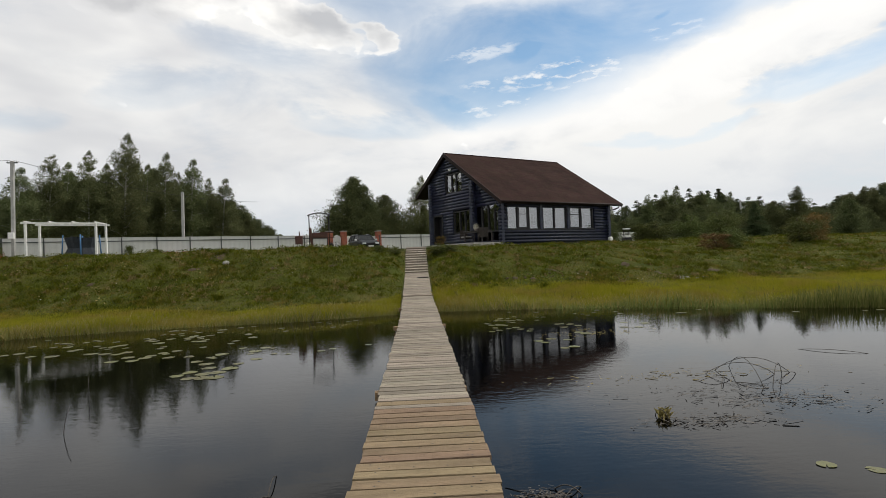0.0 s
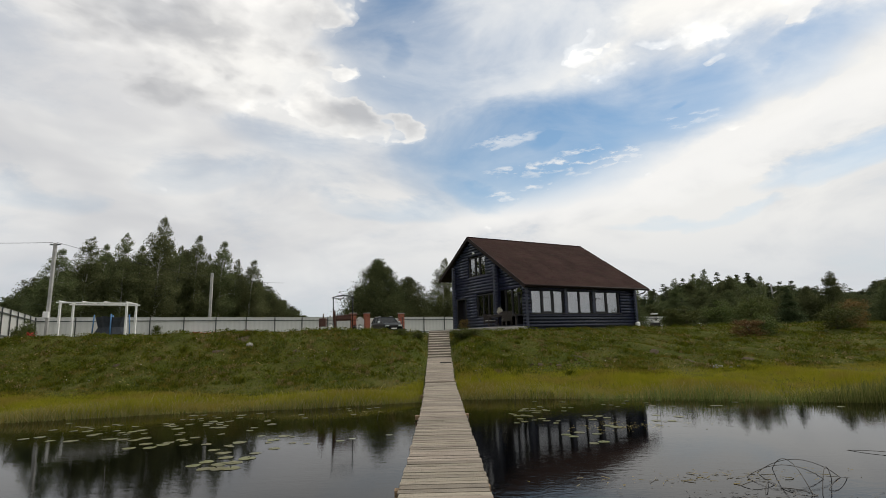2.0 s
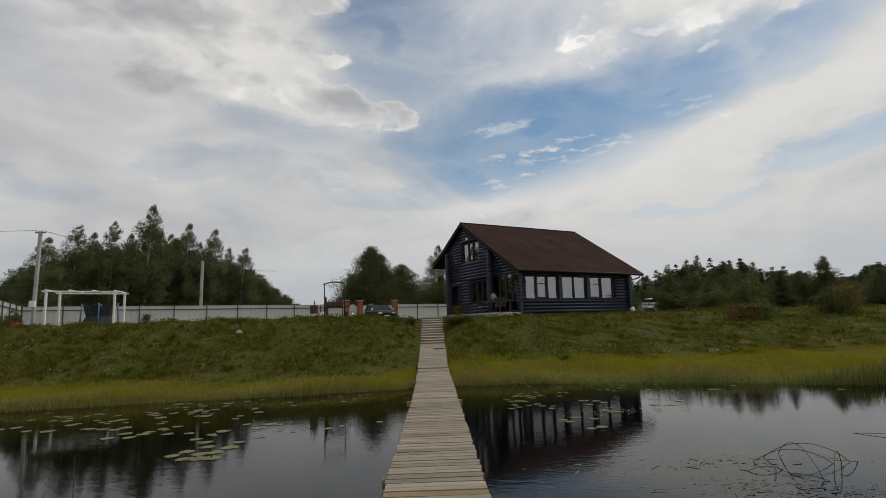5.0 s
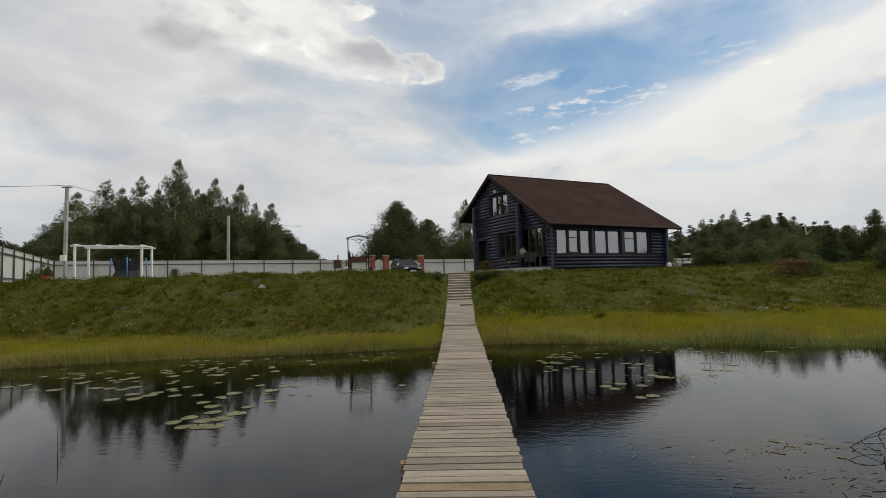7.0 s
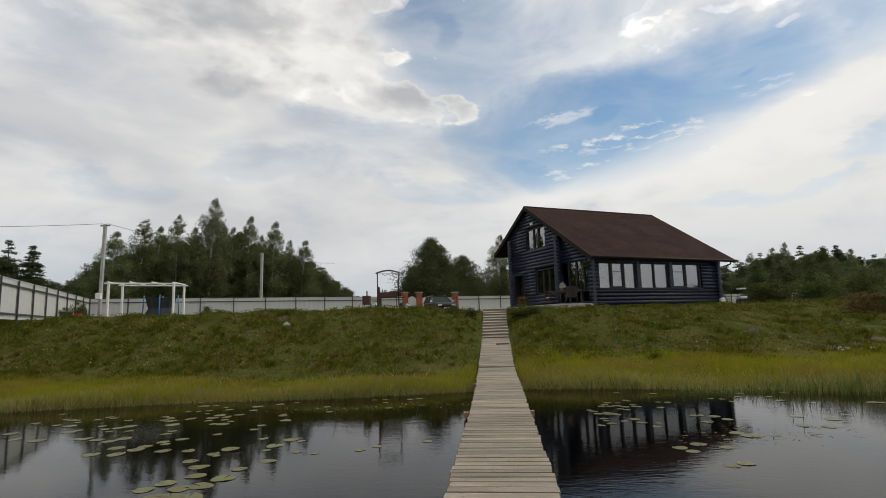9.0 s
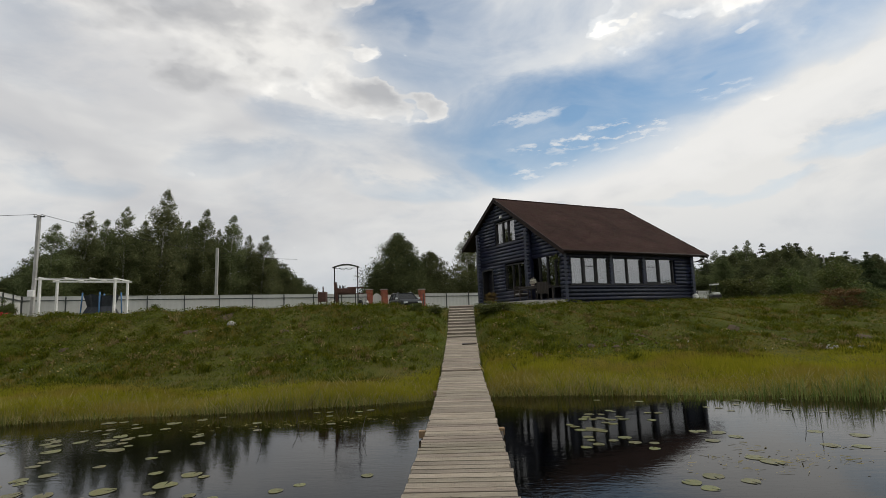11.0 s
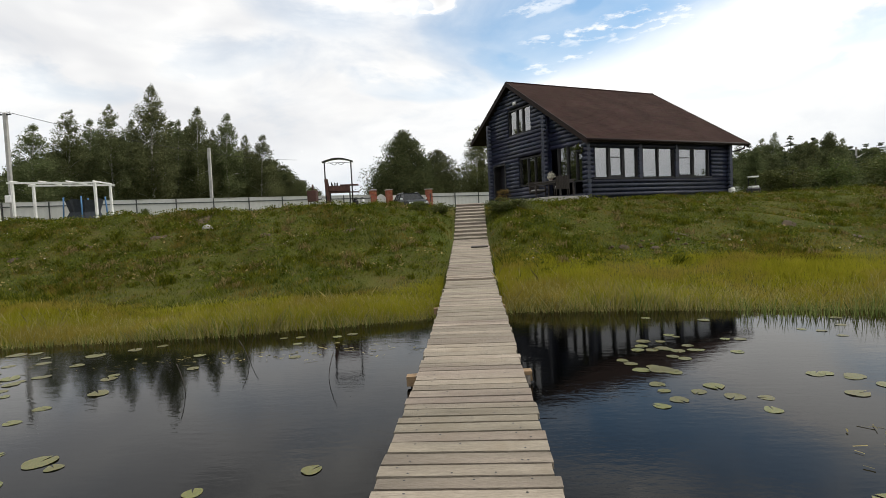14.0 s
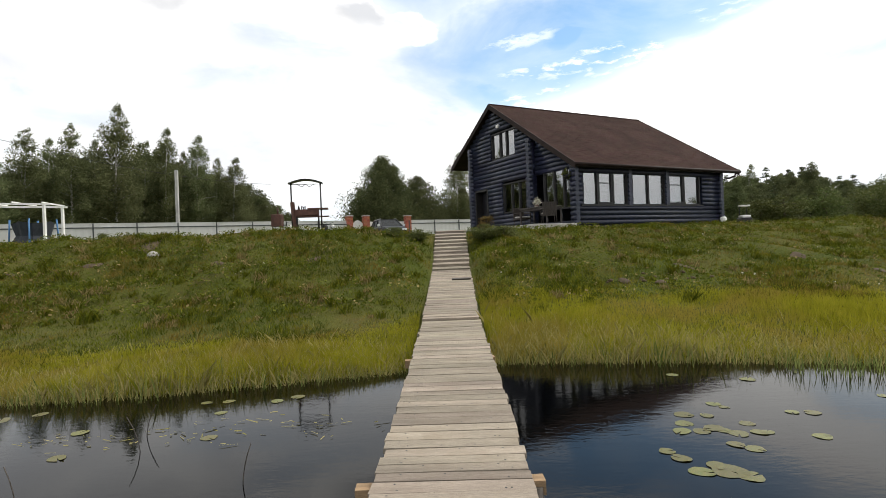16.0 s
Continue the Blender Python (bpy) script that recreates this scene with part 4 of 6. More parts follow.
# shrubs of the yard and the bank
for x, y, s in ((-23.6, 44.0, .75), (-19.0, 46.9, .6), (-16.2, 48.7, .5), (-28.3, 36.6, .8), (-27.2, 35.0, .9), (-25.6, 32.0, .55), (-24.4, 31.0, .5)):
    plant("shrub", x, y, s, s * .7, group="shrubs along the fence")
plant("shrub", 0.72, 26.6, .30, .8), plant("shrub", 1.4, 26.9, .25, .7), plant("shrub", -1.35, 26.6, .22, .6), plant("shrub", -2.2, 27.0, .2, .5)
plant("red_shrub", 16.4, 29.3, .6, 1.1), plant("shrub", 17.8, 30.2, .8, 1.3), plant("shrub", 22.5, 31.0, 1.0, 1.4), plant("red_shrub", 24.5, 32.5, 1.1, 1.3), plant("shrub", 19.6, 34.5, 1.2, 1.4)
plant("spruce", 17.9, 40.5, .24, .40), plant("shrub", 16.6, 39.5, .9, 1.2), plant("shrub", 21.0, 41.0, 1.3, 1.6), plant("shrub", 24.5, 42.0, 1.5, 1.8), plant("spruce", 27.5, 43.0, .33, .5)
plant("shrub", 17.2, 38.4, .95, 1.5), plant("alder", 21.7, 43.0, .30, .42), plant("alder", 25.0, 47.0, .36, .5)
plant("red_shrub", 1.15, 33.2, .35, .5, z=2.4, label="small reddish plant by the terrace edge")
for kind in protos.values():
    for o in kind:
        for c in (*o.children_recursive, o):
            bpy.data.objects.remove(c)

# ---------------------------------------------------------------- the jetty
PITCH = 0.158
jetty = thing("jetty", part_m((0, 0, 0)), "weathered plank jetty leading across the pond to the bank", "jetty")
rj = random.Random(3)


def plank_mesh(seed, width, length=1.06, thick=0.045, mat=None):
    r = random.Random(seed)
    bm = bmesh.new()
    box(bm, -length / 2, length / 2, -width / 2, width / 2, -thick, 0)
    bmesh.ops.bevel(bm, geom=bm.edges[:], offset=0.0015, segments=1, affect="EDGES")
    for v in bm.verts:
        v.co.z += 0.0005 * r.uniform(-1, 1)
        v.co.x += 0.004 * r.uniform(-1, 1)
        v.co.y += 0.0015 * r.uniform(-1, 1)
    me = finish(bm, "plank", mat or DECK)
    me.materials.append(IRON)
    bm = bmesh.new()
    bm.from_mesh(me)
    for x in [(-0.38, -0.35, 0.34, 0.37), (-0.36, 0.05, 0.36), (-0.20, 0.08, 0.33, 0.41)][seed % 3]:
        x, y = x + r.uniform(-.015, .015), r.choice((-1, 1)) * width * 0.27
        f = bm.faces.new([bm.verts.new((x + 0.008 * math.cos(a * 1.0472), y + 0.008 * math.sin(a * 1.0472), 0.0015)) for a in range(6)])
        f.material_index = 1
    bm.to_mesh(me)
    bm.free()
    return me


planks = [plank_mesh(s, PITCH - 0.028 + 0.004 * (s % 3)) for s in range(6)]
newer_planks = [plank_mesh(s, PITCH - 0.028 + 0.004 * (s % 3), mat=DECK_NEW) for s in range(6)]
tight_planks = [plank_mesh(s, PITCH - 0.014 + 0.003 * (s % 3)) for s in range(6)]
y, n = -1.6, 0
while y < 24.3:
    wide = PITCH + rj.choice((-0.026, -0.012, 0.0, 0.004, 0.016, 0.022))
    o = part("plank", (newer_planks if rj.random() < (6.4 - y) * 0.8 else planks if y < 12.5 else tight_planks)[n % 6], None, jetty)
    s = 0.0 if y < 13.5 else math.atan2(0.2, 5.84) if y < 19.35 else math.atan2(0.66, 5.04)
    o.matrix_local = part_m((float(deck_x(y)) + rj.uniform(-.014, .014), y + wide / 2, float(deck_z(y + wide / 2)) + rj.uniform(-.003, .003))) @ Matrix.Rotation(s, 4, "X") @ Matrix.Rotation(rj.uniform(-.006, .006), 4, "Z") @ Matrix.Rotation(rj.uniform(-.004, .004), 4, "Y") @ Matrix.Rotation(math.pi * (n % 2), 4, "Z") @ Matrix.Diagonal((rj.uniform(.985, 1.015), wide / PITCH, 1, 1))
    y, n = y + wide, n + 1
for side in (-0.36, 0.36):
    bm = bmesh.new()
    ys = [-1.6, 4, 9, 13.5, 19.3, 24.3]
    for a, b in zip(ys, ys[1:]):
        bar(bm, (float(deck_x(a)) + side, a, float(deck_z(a)) - 0.10), (float(deck_x(b)) + side, b, float(deck_z(b)) - 0.10), 0.06, 0.13)
    part("stringer", bm, POST, jetty, "dark wet bearer under the planks")
for y, out in ((-0.9, 0.55), (3.0, 0.5), (6.8, 0.60), (10.0, 0.5), (13.15, 0.66), (16.7, 0.62)):
    bm = bmesh.new()
    x, z = float(deck_x(y)), float(deck_z(y))
    bar(bm, (x - out, y - 0.04, z - 0.11), (x + out - 0.04, y + 0.04, z - 0.11), 0.11, 0.10)
    part("cross_beam", bm, BEAM, jetty, "raw timber cross beam sticking out at both sides")
    for sx in (0.08 - out, out - 0.1):
        bm = bmesh.new()
        rod(bm, (x + sx, y, -0.9), (x + sx, y, z - 0.10), 0.05)
        part("pile", bm, POST, jetty)

# steps up the bank
steps = thing("bank_steps", part_m((0, 0, 0)), "long flight of weathered plank steps up the grassy bank", "steps")
N = 11
for i in range(N):
    y0 = 24.45 + i * 0.378
    z = 1.06 + i * (2.22 - 1.06) / (N - 1)
    x = float(deck_x(y0))
    for j in range(2):
        o = part("tread", planks[(i + 3 * j) % 6], None, steps)
        o.matrix_local = part_m((x + rj.uniform(-.015, .015), y0 + 0.09 + 0.17 * j, z + 0.022 * j)) @ Matrix.Rotation(0.13, 4, "X") @ Matrix.Rotation(rj.uniform(-.012, .012), 4, "Z") @ Matrix.Diagonal((1.0, 1.18, 1.4, 1))
    bm = bmesh.new()
    box(bm, x - 0.52, x + 0.52, y0 + 0.015, y0 + 0.04, z - 0.105, z - 0.05)
    part("riser", bm, DECK, steps)
for side in (-0.5, 0.5):
    bm = bmesh.new()
    bar(bm, (-0.30 + side, 24.4, 0.86), (-0.36 + side, 28.6, 2.08), 0.05, 0.16)
    part("stringer", bm, POST, steps)

# a loose plank on the ramp and a low weed by it
loose = tagged(part("loose_plank", box(bmesh.new(), -0.24, 0.24, -0.06, 0.06, 0, 0.035), POST, None, bevel=0.006), "short dark plank lying across the ramp", "plank")
loose.matrix_world = part_m((-0.02, 23.0, float(deck_z(23.0)) + 0.004)) @ Matrix.Rotation(0.13, 4, "X") @ Matrix.Rotation(0.04, 4, "Z")

# ---------------------------------------------------------------- terrace furniture
def on_terrace(u, v, turn=0.0):
    return HOUSE @ part_m((u, v, 0.072)) @ Matrix.Rotation(radians(turn), 4, "Z")


WICKER = material("brown_wicker", (0.032, 0.024, 0.018), 0.75, vary=0.4, scale=10, fine=60, bump=0.4)
CUSHION = material("pale_cushion", (0.50, 0.48, 0.45), 0.9, vary=0.15, scale=8)
TABLETOP = material("dark_table", (0.04, 0.03, 0.026), 0.4, vary=0.3, scale=5)


def garden_table(m):
    t = thing("garden_table", m, "dark wooden garden table on the terrace", "table")
    part("tabletop", box(bmesh.new(), -0.42, 0.42, -0.95, 0.95, 0.71, 0.75), TABLETOP, t, bevel=0.008)
    part("apron", box(bmesh.new(), -0.36, 0.36, -0.88, 0.88, 0.63, 0.71), TABLETOP, t)
    for x in (-0.36, 0.36):
        for y in (-0.88, 0.88):
            part("leg", box(bmesh.new(), x - 0.03, x + 0.03, y - 0.03, y + 0.03, 0, 0.63), TABLETOP, t)


def wicker_chair(m):
    """A garden armchair that faces +y."""
    c = thing("wicker_armchair", m, "brown wicker garden armchair with pale seat cushion", "chair", "chairs round the terrace table")
    bm = bmesh.new()
    n = 8
    for i in range(n):
        x0, x1 = -0.28 + 0.56 * i / n, -0.28 + 0.56 * (i + 1) / n
        box(bm, x0 + 0.004, x1 - 0.004, -0.30 - 0.03 * math.cos((i + .5 - n / 2) / n * 2), -0.26, 0.30, 0.86)
    part("backrest", bm, WICKER, c)
    part("seat", box(bmesh.new(), -0.28, 0.28, -0.28, 0.27, 0.33, 0.40), WICKER, c, bevel=0.01)
    part("cushion", box(bmesh.new(), -0.25, 0.25, -0.24, 0.25, 0.40, 0.46), CUSHION, c, "pale seat cushion", bevel=0.02)
    for x in (-0.28, 0.28):
        bm = bmesh.new()
        bar(bm, (x, -0.28, 0.62), (x, 0.22, 0.60), 0.05, 0.04), bar(bm, (x, 0.22, 0.60), (x, 0.25, 0.40), 0.05, 0.04)
        part("armrest", bm, WICKER, c)
        for y in (-0.26, 0.24):
            part("leg", rod(bmesh.new(), (x * 0.95, y, 0), (x * 0.95, y, 0.34), 0.018), WICKER, c)
    return c


garden_table(on_terrace(-0.95, 1.05))
ch = wicker_chair(on_terrace(-1.45, -0.1, -30))
for u, v, a in ((-0.85, 2.45, 178),):
    copy_thing(ch, on_terrace(u, v, a))


def bouquet(m):
    o = thing("flower_pot", m, "small pot with white flowers on the terrace table", "flower pot")
    part("pot", rod(bmesh.new(), (0, 0, 0), (0, 0, 0.13), 0.06, 0.085, 12), RUST, o)
    r = np.random.default_rng(4)
    c = r.normal(0, 0.07, (160, 3)) + np.array([0, 0, 0.22])
    q = r.normal(0, 1, (160, 3)) * 0.022
    w = r.normal(0, 1, (160, 3)) * 0.018
    part("blossom", quads_mesh("blossom", c, q, w, PETAL), None, o)


bouquet(HOUSE @ part_m((-0.95, 1.25, 0.824)))


def hanging_basket(m):
    o = thing("hanging_basket", m, "dark hanging flower basket under the veranda eave", "hanging basket")
    bm = bmesh.new()
    bmesh.ops.create_uvsphere(bm, u_segments=12, v_segments=8, radius=0.15)
    for v in bm.verts:
        v.co.z = min(v.co.z, 0.04)
    part("basket", bm, IRON, o)
    for a in (0, 2.1, 4.2):
        part("chain", rod(bmesh.new(), (0.13 * math.cos(a), 0.13 * math.sin(a), 0.03), (0, 0, 0.42), 0.006, n=5), IRON, o)
    r = np.random.default_rng(9)
    c = r.normal(0, 0.09, (140, 3)) + np.array([0, 0, 0.06])
    part("foliage", quads_mesh("foliage", c, r.normal(0, .022, (140, 3)), r.normal(0, .022, (140, 3)), LEAF_SHRUB), None, o)


hanging_basket(HOUSE @ part_m((-0.18, 0.22, 2.06)))

# ---------------------------------------------------------------- timber frame and trampoline on the lawn
def timber_frame():
    p1, pa, back = Vector((-25.62, 35.56, 0)), Vector((-22.43, 37.70, 0)), Vector((-0.42, 1.89, 0))
    top, base = 4.93, 2.38
    f = thing("pergola_frame", part_m((p1.x, p1.y, base)), "bare white-painted timber pergola frame standing on the lawn", "pergola")
    h = top - base
    corner = {k: v - p1 for k, v in {"a": p1, "b": pa, "c": pa + back, "d": p1 + back}.items()}
    for k, v in corner.items():
        part("post", bar(bmesh.new(), (v.x, v.y, -0.1), (v.x, v.y, h - 0.06), 0.12, 0.12), WHITE, f)
        part("foot_brace", bar(bmesh.new(), (v.x, v.y, 0.42), (v.x + 0.34, v.y + 0.18, 0.0), 0.06, 0.06), WHITE, f)
    z = Vector((0, 0, h - 0.03))
    for a, b in (("a", "b"), ("d", "c")):
        d = (corner[b] - corner[a]).normalized() * 0.25
        part("beam", bar(bmesh.new(), corner[a] - d + z, corner[b] + d + z, 0.07, 0.10), WHITE, f)
    for i in range(4):
        u = corner["a"].lerp(corner["b"], i / 3)
        v = u + back
        d = back.normalized() * 0.2
        part("rafter", bar(bmesh.new(), u - d + z + Vector((0, 0, 0.08)), v + d + z + Vector((0, 0, 0.08)), 0.06, 0.08), WHITE, f)


timber_frame()
NET = material("dark_net", (0.030, 0.036, 0.045), 0.9, vary=0.3, scale=6, fine=60)
BLUEPAD = material("blue_padding", (0.05, 0.16, 0.33), 0.6, vary=0.2)


def trampoline(m):
    t = thing("trampoline", m, "trampoline with sagging dark net and blue padded poles", "trampoline")
    n = 20
    bm = bmesh.new()
    ring = [(math.cos(2 * math.pi * i / n), math.sin(2 * math.pi * i / n)) for i in range(n)]
    for i in range(n):
        a, b = ring[i], ring[(i + 1) % n]
        rod(bm, (1.15 * a[0], 1.15 * a[1], 0.38), (1.15 * b[0], 1.15 * b[1], 0.38), 0.03, n=6)
    part("ring", bm, IRON, t)
    bm = bmesh.new()
    bm.faces.new([bm.verts.new((1.13 * a, 1.13 * b, 0.37)) for a, b in ring])
    part("mat", bm, NET, t)
    bm = bmesh.new()
    rows = [[bm.verts.new((r * a * (1 + .07 * math.sin(3 * i)), r * b * (1 + .07 * math.sin(3 * i)), z - 0.12 * abs(math.sin(i * math.pi / 5)) * (z > 1))) for i, (a, b) in enumerate(ring)] for r, z in ((1.08, 0.38), (0.80, 0.9), (1.0, 1.72))]
    for lo, hi in zip(rows, rows[1:]):
        for i in range(n):
            bm.faces.new((lo[i], lo[(i + 1) % n], hi[(i + 1) % n], hi[i]))
    part("safety_net", bm, NET, t, "dark sagging safety net")
    for i in range(4):
        a = math.pi / 2 * i + 0.5
        part("pole", rod(bmesh.new(), (1.2 * math.cos(a), 1.2 * math.sin(a), 0), (1.1 * math.cos(a), 1.1 * math.sin(a), 1.85), 0.045), BLUEPAD, t, "blue padded pole")
        part("leg", rod(bmesh.new(), (1.05 * math.cos(a + .6), 1.05 * math.sin(a + .6), 0), (1.12 * math.cos(a + .6), 1.12 * math.sin(a + .6), 0.38), 0.025), IRON, t)


trampoline(part_m((-24.6, 39.6, 2.40)))

# ---------------------------------------------------------------- poles and wires
def utility_pole(x, y, z, top, label, lean=0.0, arm=True, radius=0.13):
    p = thing("utility_pole", part_m((x, y, z)) @ Matrix.Rotation(lean, 4, "Y"), label, "utility pole")
    h = top - z
    bm = bmesh.new()
    bar(bm, (0, 0, -0.3), (0, 0, h), radius * 1.7, radius * 1.4)
    part("shaft", bm, POLE, p, bevel=0.02)
    if arm:
        part("crossarm", bar(bmesh.new(), (-0.38, 0, h - 0.12), (0.38, 0, h - 0.12), 0.07, 0.07), IRON, p)
        for dx in (-0.33, 0.33):
            part("insulator", rod(bmesh.new(), (dx, 0, h - 0.09), (dx, 0, h + 0.06), 0.035, 0.025), WHITE, p, "white porcelain insulator")
    return p


pole = utility_pole(-29.1, 39.2, 2.36, 9.68, "grey concrete utility pole with meter box by the fence corner", 0.012)
part("meter_box", box(bmesh.new(), -0.18, 0.22, -0.32, -0.12, 1.75, 2.2), WHITE, pole, "white meter box", bevel=0.02)
utility_pole(-22.9, 52.2, 2.2, 8.85, "bare grey concrete pole behind the fence", 0.01, arm=False, radius=0.14)
lp = utility_pole(59.0, 96.5, 2.0, 10.0, "wooden street lamp pole beyond the house", 0.0, arm=False)
part("lamp_arm", bar(bmesh.new(), (0, 0, 6.3), (1.5, 0, 7.1), 0.10, 0.10), WHITE, lp, "pale lamp arm")
utility_pole(-46.5, 49.5, 2.2, 6.6, "distant grey pole beyond the side fence", 0.0, arm=False, radius=0.1)


def wire(a, b, sag):
    a, b = Vector(a), Vector(b)
    bm = bmesh.new()
    pts = [a.lerp(b, i / 12) - Vector((0, 0, sag * 4 * (i / 12) * (1 - i / 12))) for i in range(13)]
    tube(bm, pts, 0.018, 5)
    tagged(part("power_line", bm, IRON), "thin dark power line strung between poles", "power line")


wire((-29.2, 39.2, 9.72), (-62, 36, 11.4), 0.5)
wire((-28.9, 39.2, 9.72), (-20, 66, 9.2), 0.7)

# ---------------------------------------------------------------- gate, car, grill
def brick_pillar(x, y, label="red brick gate pillar with a pale cap"):
    p = thing("brick_pillar", part_m((x, y, 2.36)) @ Matrix.Rotation(radians(32), 4, "Z"), label, "gate pillar", "gate pillars")
    part("core", box(bmesh.new(), -0.235, 0.235, -0.235, 0.235, -0.2, 2.2), MORTAR, p)
    bm = bmesh.new()
    box(bm, -0.12, 0.12, -0.06, 0.06, 0, 0.068)
    me = finish(bm, "brick", BRICK)
    for c in range(29):
        for side in range(4):
            for j in (-1, 1):
                o = part("brick", me, None, p)
                r = Matrix.Rotation(math.pi / 2 * side, 4, "Z")
                o.matrix_local = r @ part_m((0.125 * j + (0.0 if c % 2 else 0.004), -0.19, 0.01 + c * 0.0755))
    part("cap", box(bmesh.new(), -0.30, 0.30, -0.30, 0.30, 2.2, 2.28), CONCRETE, p, "pale concrete cap", bevel=0.02)


brick_pillar(-9.15, 53.45), brick_pillar(-7.9, 54.25), brick_pillar(-4.6, 56.45)


def wicket(a, b):
    a, b = Vector(a), Vector(b)
    w = (b - a).length
    g = thing("wicket_gate", part_m(a) @ Matrix.Rotation(math.atan2(b.y - a.y, b.x - a.x), 4, "Z"), "pale metal wicket gate with an arched top", "gate")
    bm = bmesh.new()
    arc = [(w * i / 10, 1.6 + 0.28 * math.sin(math.pi * i / 10)) for i in range(11)]
    lo = [bm.verts.new((x, y, 0.08)) for y in (-.015, .015) for x, _ in arc]
    hi = [bm.verts.new((x, y, z)) for y in (-.015, .015) for x, z in arc]
    for k in (0, 11):
        for i in range(10):
            bm.faces.new((lo[k + i], lo[k + i + 1], hi[k + i + 1], hi[k + i]))
    for i in range(10):
        bm.faces.new((hi[i], hi[i + 1], hi[i + 12], hi[i + 11]))
    part("leaf", bm, FENCE, g)
    part("handle", box(bmesh.new(), w - 0.14, w - 0.10, -0.06, -0.015, 0.9, 1.05), IRON, g)


wicket((-8.9, 53.62, 2.36), (-8.15, 54.1, 2.36))
gt = thing("car_gate", part_m((-7.62, 54.45, 2.36)) @ Matrix.Rotation(math.atan2(2.0, 2.75), 4, "Z"), "pale sheet metal driveway gate", "gate")
for i in range(2):
    part("gate_leaf", box(bmesh.new(), 0.03 + i * 1.68, 1.68 + i * 1.68, -0.02, 0.02, 0.1, 1.75), FENCE, gt, bevel=0.005)

CARPAINT = material("black_car_paint", (0.008, 0.010, 0.010), 0.4, spec=0.15, vary=0.1, bump=0.0)
CARGLASS = material("dark_car_glass", (0.012, 0.015, 0.017), 0.25, spec=0.12, vary=0.05, bump=0.0)
TYRE = material("tyre_rubber", (0.02, 0.02, 0.02), 0.85, vary=0.2)
RIM = material("alloy_rim", (0.45, 0.45, 0.46), 0.35, metal=0.8, vary=0.1)
LENS = material("headlight_lens", (0.6, 0.62, 0.62), 0.15, vary=0.05, bump=0.0)


def car(m, paint, label):
    """A station wagon that faces -y; lofted body, glass house, wheels, lights."""
    c = thing("parked_car", m, label, "car")
    L, W = 4.5, 1.76
    prof = [(-2.25, .42, .62), (-2.15, .30, .76), (-1.75, .26, .90), (-1.0, .25, .98), (0.2, .25, 1.0), (1.4, .26, 1.0), (2.05, .30, 0.98), (2.25, .42, .86)]
    bm = bmesh.new()
    rows = []
    for y, lo, hi in prof:
        w = W / 2 * (0.86 if abs(y) > 2.2 else 0.95 if abs(y) > 2.0 else 1.0)
        rows.append([bm.verts.new(p) for p in ((-w * .92, y, lo), (-w, y, lo + .18), (-w, y, hi - .12), (-w * .9, y, hi), (w * .9, y, hi), (w, y, hi - .12), (w, y, lo + .18), (w * .92, y, lo))])
    for a, b in zip(rows, rows[1:]):
        for i in range(8):
            bm.faces.new((a[i], a[(i + 1) % 8], b[(i + 1) % 8], b[i]))
    bm.faces.new(rows[0]), bm.faces.new(rows[-1][::-1])
    part("body", bm, paint, c)
    bm = bmesh.new()
    lo = [bm.verts.new(p) for p in ((-.80, -1.05, .97), (.80, -1.05, .97), (.80, 2.12, .97), (-.80, 2.12, .97))]
    hi = [bm.verts.new(p) for p in ((-.62, -.25, 1.46), (.62, -.25, 1.46), (.62, 1.85, 1.44), (-.62, 1.85, 1.44))]
    for i in range(4):
        bm.faces.new((lo[i], lo[(i + 1) % 4], hi[(i + 1) % 4], hi[i]))
    part("glasshouse", bm, CARGLASS, c, "dark reflecting windows")
    part("roof", box(bmesh.new(), -.64, .64, -.27, 1.88, 1.44, 1.50), paint, c, bevel=0.025)
    for sx in (-1, 1):
        for k, (a, b) in enumerate((((.80, -1.05, .97), (.62, -.25, 1.46)), ((.81, .55, .97), (.64, .55, 1.46)), ((.81, 1.35, .97), (.64, 1.35, 1.46)), ((.80, 2.12, .97), (.62, 1.85, 1.44)))):
            part("roof_pillar", bar(bmesh.new(), (sx * a[0], a[1], a[2]), (sx * b[0], b[1], b[2]), 0.06, 0.06), paint, c)
        part("roof_rail", rod(bmesh.new(), (sx * .58, -.1, 1.54), (sx * .58, 1.7, 1.54), 0.02, n=6), RIM, c)
        part("headlight", box(bmesh.new(), sx * .60 - .17, sx * .60 + .17, -2.23, -2.12, .60, .76), LENS, c, "clear headlight", bevel=0.02)
        part("wing_mirror", box(bmesh.new(), sx * .98 - .1, sx * .98 + .1, -.95, -.82, .98, 1.12), LENS, c, "bright wing mirror", bevel=0.02)
        for y in (-1.42, 1.36):
            w = new("wheel")
            w.parent, w.location = c, (sx * .80, y, .32)
            part("tyre", rod(bmesh.new(), (-.1, 0, 0), (.1, 0, 0), 0.32, n=20), TYRE, w)
            part("rim", rod(bmesh.new(), (-.105, 0, 0), (.105, 0, 0), 0.20, n=12), RIM, w)
    part("grille", box(bmesh.new(), -.38, .38, -2.27, -2.2, .55, .72), IRON, c, bevel=0.01)
    part("number_plate", box(bmesh.new(), -.26, .26, -2.29, -2.26, .42, .52), WHITE, c)
    return c


